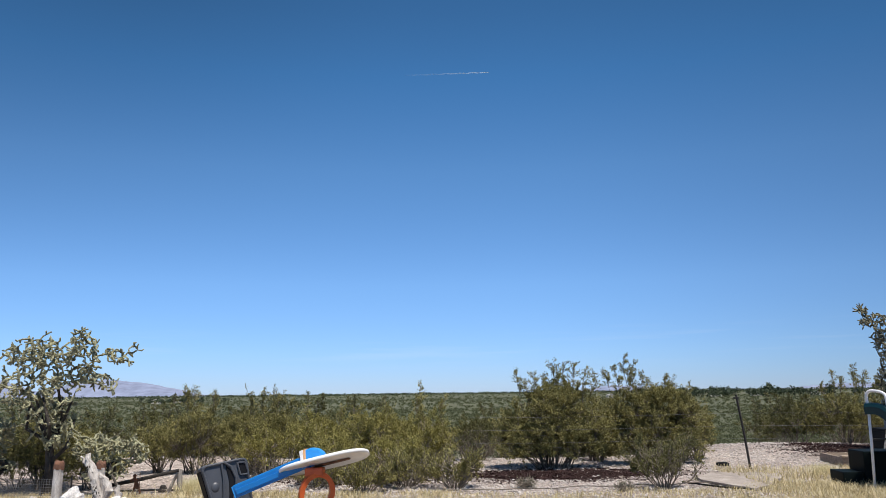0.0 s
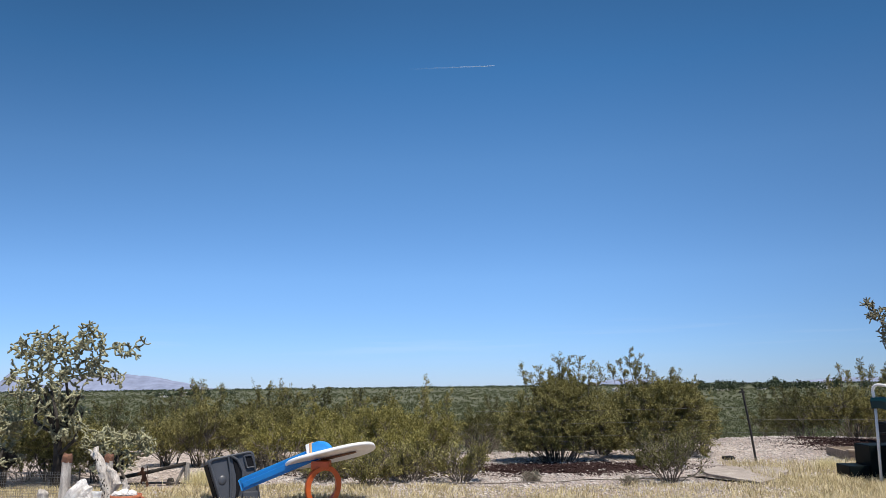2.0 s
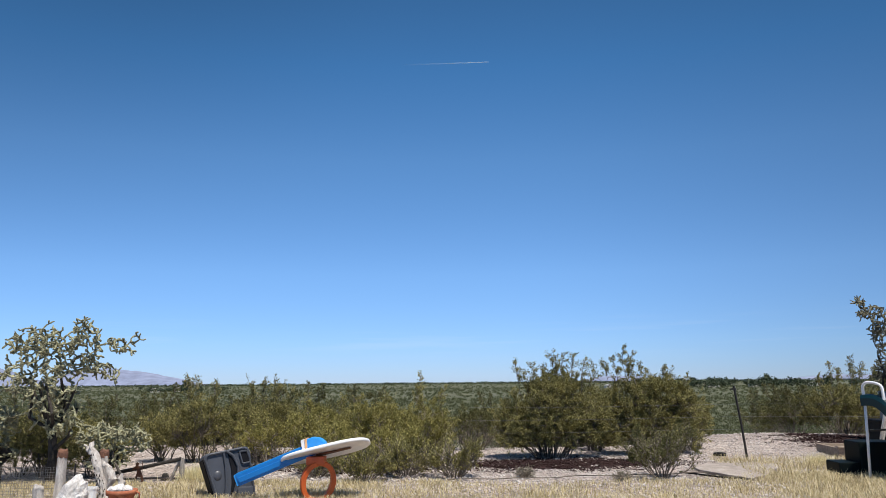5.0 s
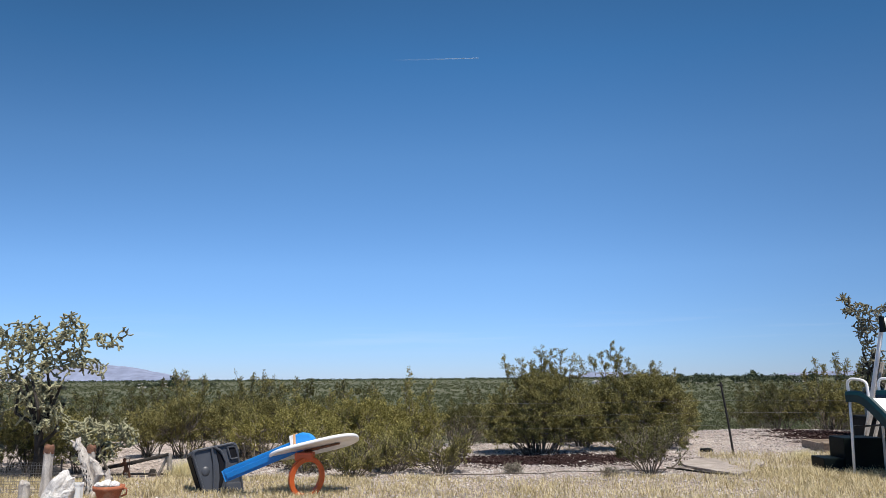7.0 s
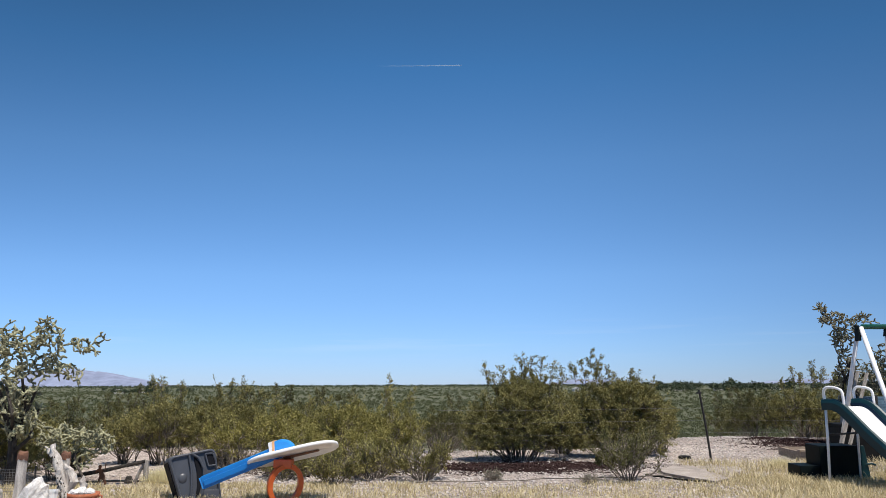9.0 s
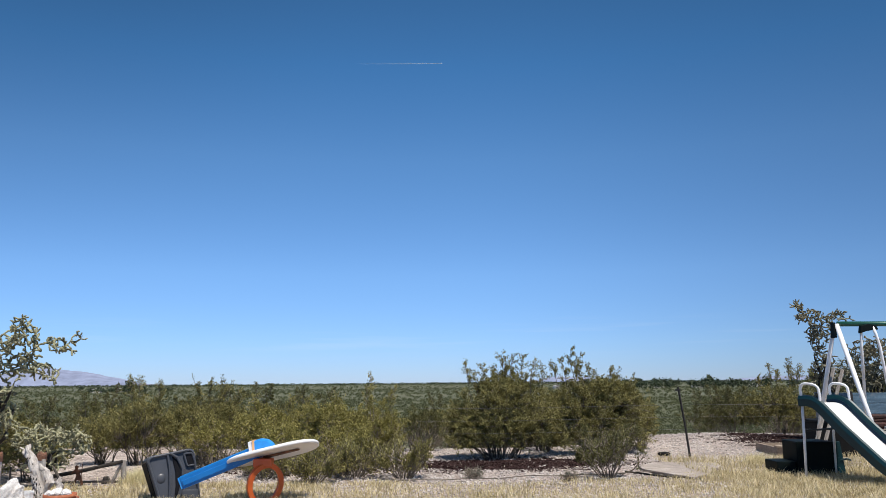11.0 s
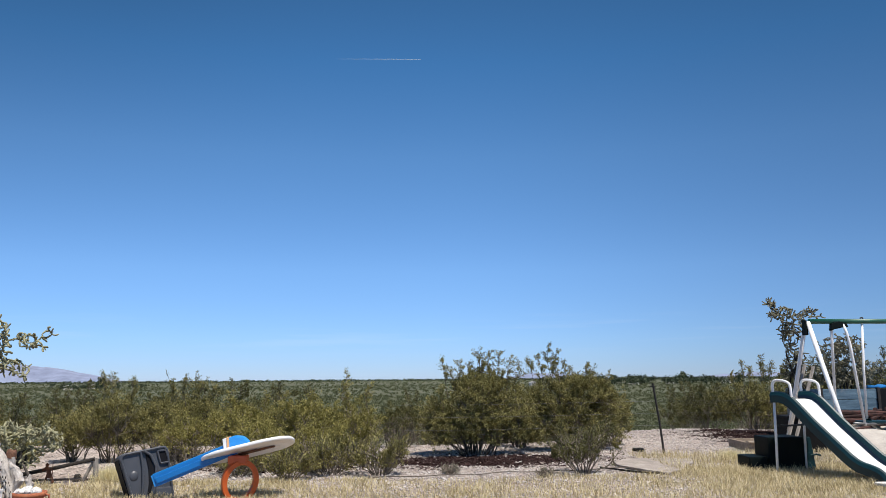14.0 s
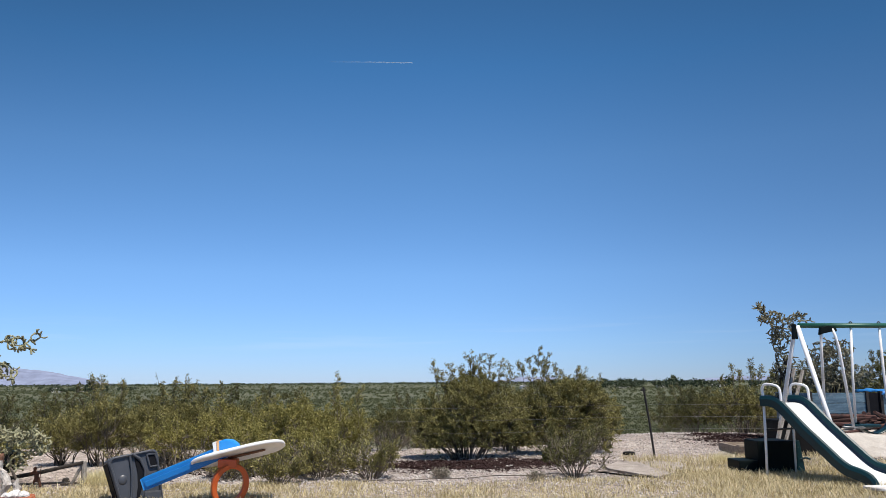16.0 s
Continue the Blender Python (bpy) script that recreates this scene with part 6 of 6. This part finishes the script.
wooden_post(-3.93, 7.65, 0.52, 0.05, "bleached round fence post with a rust-orange top")
wooden_post(-3.74, 8.15, 0.47, 0.05, "bleached old post with rust-orange top behind the dead wood")
wooden_post(-4.02, 7.45, 0.20, 0.05, "short bleached stump of a post by the mesh", M_PALEWOOD)
lump("white_rock", "large white pitted rock standing by the old post", -3.67, 7.32, (0.14, 0.12, 0.31), 1.0, M_ROCK, "rock", 0.10)
driftwood()
clay_pot()
rail_and_figure()
mesh_fence()


def yellow_tuft(x, y, n, size, seed, label):
    rng = np.random.default_rng(seed)
    ob = thing("yellow_tuft", pose(x, y, ground_z(x, y)) @ Matrix.Diagonal((size, size, size, 1)), label, "plant")
    az, tilt = rng.random(n) * math.tau, rng.random(n) * 1.15
    h = 0.14 + 0.16 * rng.random(n)
    base = rng.normal(0, 0.07, (n, 3)) * (1.9, 1, 0)
    d = np.column_stack([np.sin(tilt) * np.cos(az), np.sin(tilt) * np.sin(az), np.cos(tilt)]) * h[:, None]
    s = np.column_stack([-np.sin(az), np.cos(az), az * 0]) * 0.004
    tri = np.stack([base - s, base + s, base + d], 1).reshape(-1, 3)
    part("blade_clump", mesh_of("blade_clump", tri, np.arange(n * 3).reshape(-1, 3), M_YELLOW), M_YELLOW, ob)


yellow_tuft(-3.10, 9.35, 2200, 0.78, 21, "pale yellow-green grassy tuft beside the toy base")
yellow_tuft(4.86, 10.5, 900, 0.62, 22, "small yellow weed beside the garden frame")


def paving_slab():
    out = [(0.0, 0.0), (0.5, -0.07), (1.05, -0.02), (1.1, 0.26), (0.6, 0.33), (0.06, 0.22)]
    bm = slab(bmesh.new(), rounded(out, 0.05, 3), 0.03, 0.008, pose(0, 0, 0.03, 90, 0, 0))
    o = part("paving_slab", bm, M_ROCK)
    o.matrix_basis = pose(5.0, 7.62, 0.012, 0, 0, -4)
    tagged(o, "pale flat slab on the grass at the slide's foot", "slab")


paving_slab()
lump("brown_stone", "small brown stone lying under the slide's foot", 5.24, 8.16, (0.075, 0.06, 0.06), 3.0, M_SOIL, "stone")
drain_pipe = part("drain_pipe", tube(bmesh.new(), smooth_line([(2.78, 9.74, 0.016), (2.92, 9.42, 0.022), (3.08, 9.16, 0.022), (3.30, 8.98, 0.020)]), 0.012, 7), M_RUBBER, smooth=True)
tagged(drain_pipe, "short black pipe lying beside the flagstone", "pipe")


def litter(name, count, seed, x0, y0, rx, ry, label):
    """Dry fallen leaves and twigs under a bush, its shade painted into their colour."""
    rng = np.random.default_rng(seed)
    x, y = x0 + rx * rng.normal(0, 0.46, count), y0 + ry * rng.normal(0, 0.46, count)
    x, y = x + 0.10 * rx * np.sin(9 * y + 3 * x), y + 0.12 * ry * np.sin(7 * x)
    at = np.column_stack([x, y, [ground_z(p, q) + 0.006 for p, q in zip(x, y)]])
    d = rng.normal(0, 1, (count, 3)) * (1, 1, 0.25)
    d /= np.linalg.norm(d, axis=1)[:, None]
    e = np.column_stack([-d[:, 1], d[:, 0], 0.4 * rng.normal(0, 1, count)])
    s = 0.012 + 0.022 * rng.random((count, 1))
    vs = np.stack([at - d * s, at + e * s * 0.35, at + d * s, at - e * s * 0.35], 1).reshape(-1, 3)
    ob = part(name, mesh_of(name, vs, np.arange(count * 4).reshape(-1, 4), M_SHADELITTER), M_SHADELITTER)
    tagged(ob, label, "leaf litter", kind="stuff")


litter("shaded_leaf_litter", 34000, 61, 1.40, 10.85, 1.35, 0.72, "red-brown fallen leaves, darkened for shade, under the tall creosote")
litter("shaded_leaf_litter", 24000, 62, 7.15, 13.9, 1.3, 1.3, "brown fallen leaves and twigs, darkened for shade, under the bushes")
litter("shaded_leaf_litter", 5000, 63, -1.2, 10.7, 1.6, 0.8, "brown fallen leaves, darkened for shade, under the creosote thicket")


# ---- gravel and dry grass ----
def on_gravel(rng):
    while True:
        y = 7.0 + 9.0 * rng.random() ** 1.3
        x = rng.uniform(-0.62, 0.72) * y
        under = ((x - 1.40) / 1.3) ** 2 + ((y - 10.85) / 0.62) ** 2 < 1 or ((x - 7.15) / 1.1) ** 2 + ((y - 13.9) / 1.15) ** 2 < 1
        if under and rng.random() < 0.88:
            continue
        if y < yard_edge(x) + 0.6 and (y > 8.7 or rng.random() < 0.4) and (x > -3.0 or y < 8.8 or rng.random() < 0.06):
            return x, y


def grass_strip(rng):
    while True:
        x, y = rng.uniform(-5.6, 7.2), 6.6 + 3.0 * rng.random()
        edge = 9.15 + 0.25 * noise.noise((x * 1.1, 0, 7)) - 0.35 * math.exp(-((x - 1.0) / 1.3) ** 2)
        if x > 3.2:
            edge += 1.6 * min(1, (x - 3.2) / 2.0)
        k = 0.55 + 0.6 * noise.noise((x * 1.7, y * 1.7, 2.0))
        if -0.8 < x < 3.4:
            k -= 0.40
        if y < edge and rng.random() < k + 0.35:
            return x, y, max(0.3, 0.75 + 0.5 * noise.noise((x * 2.2, y * 2.2, 9.0))) * (1.0 if x < 3.2 else 1.05)


def grass_right(rng):
    while True:
        x, y = rng.uniform(3.6, 7.4), rng.uniform(7.6, 11.2)
        if noise.noise((x * 1.2, y * 1.2, 5.0)) + 0.45 > rng.random():
            return x, y, 1.0


stones("yard_gravel", 42000, 41, on_gravel, (0.007, 0.028), "loose pale pinkish gravel scattered over the yard")
grass("dry_grass", 80000, 42, grass_strip, 0.105, "short straw-coloured dry grass across the yard", M_STRAW)
grass("tall_dry_grass", 11000, 43, grass_right, 0.13, "taller straw-coloured dry grass round the slide", M_STRAW)
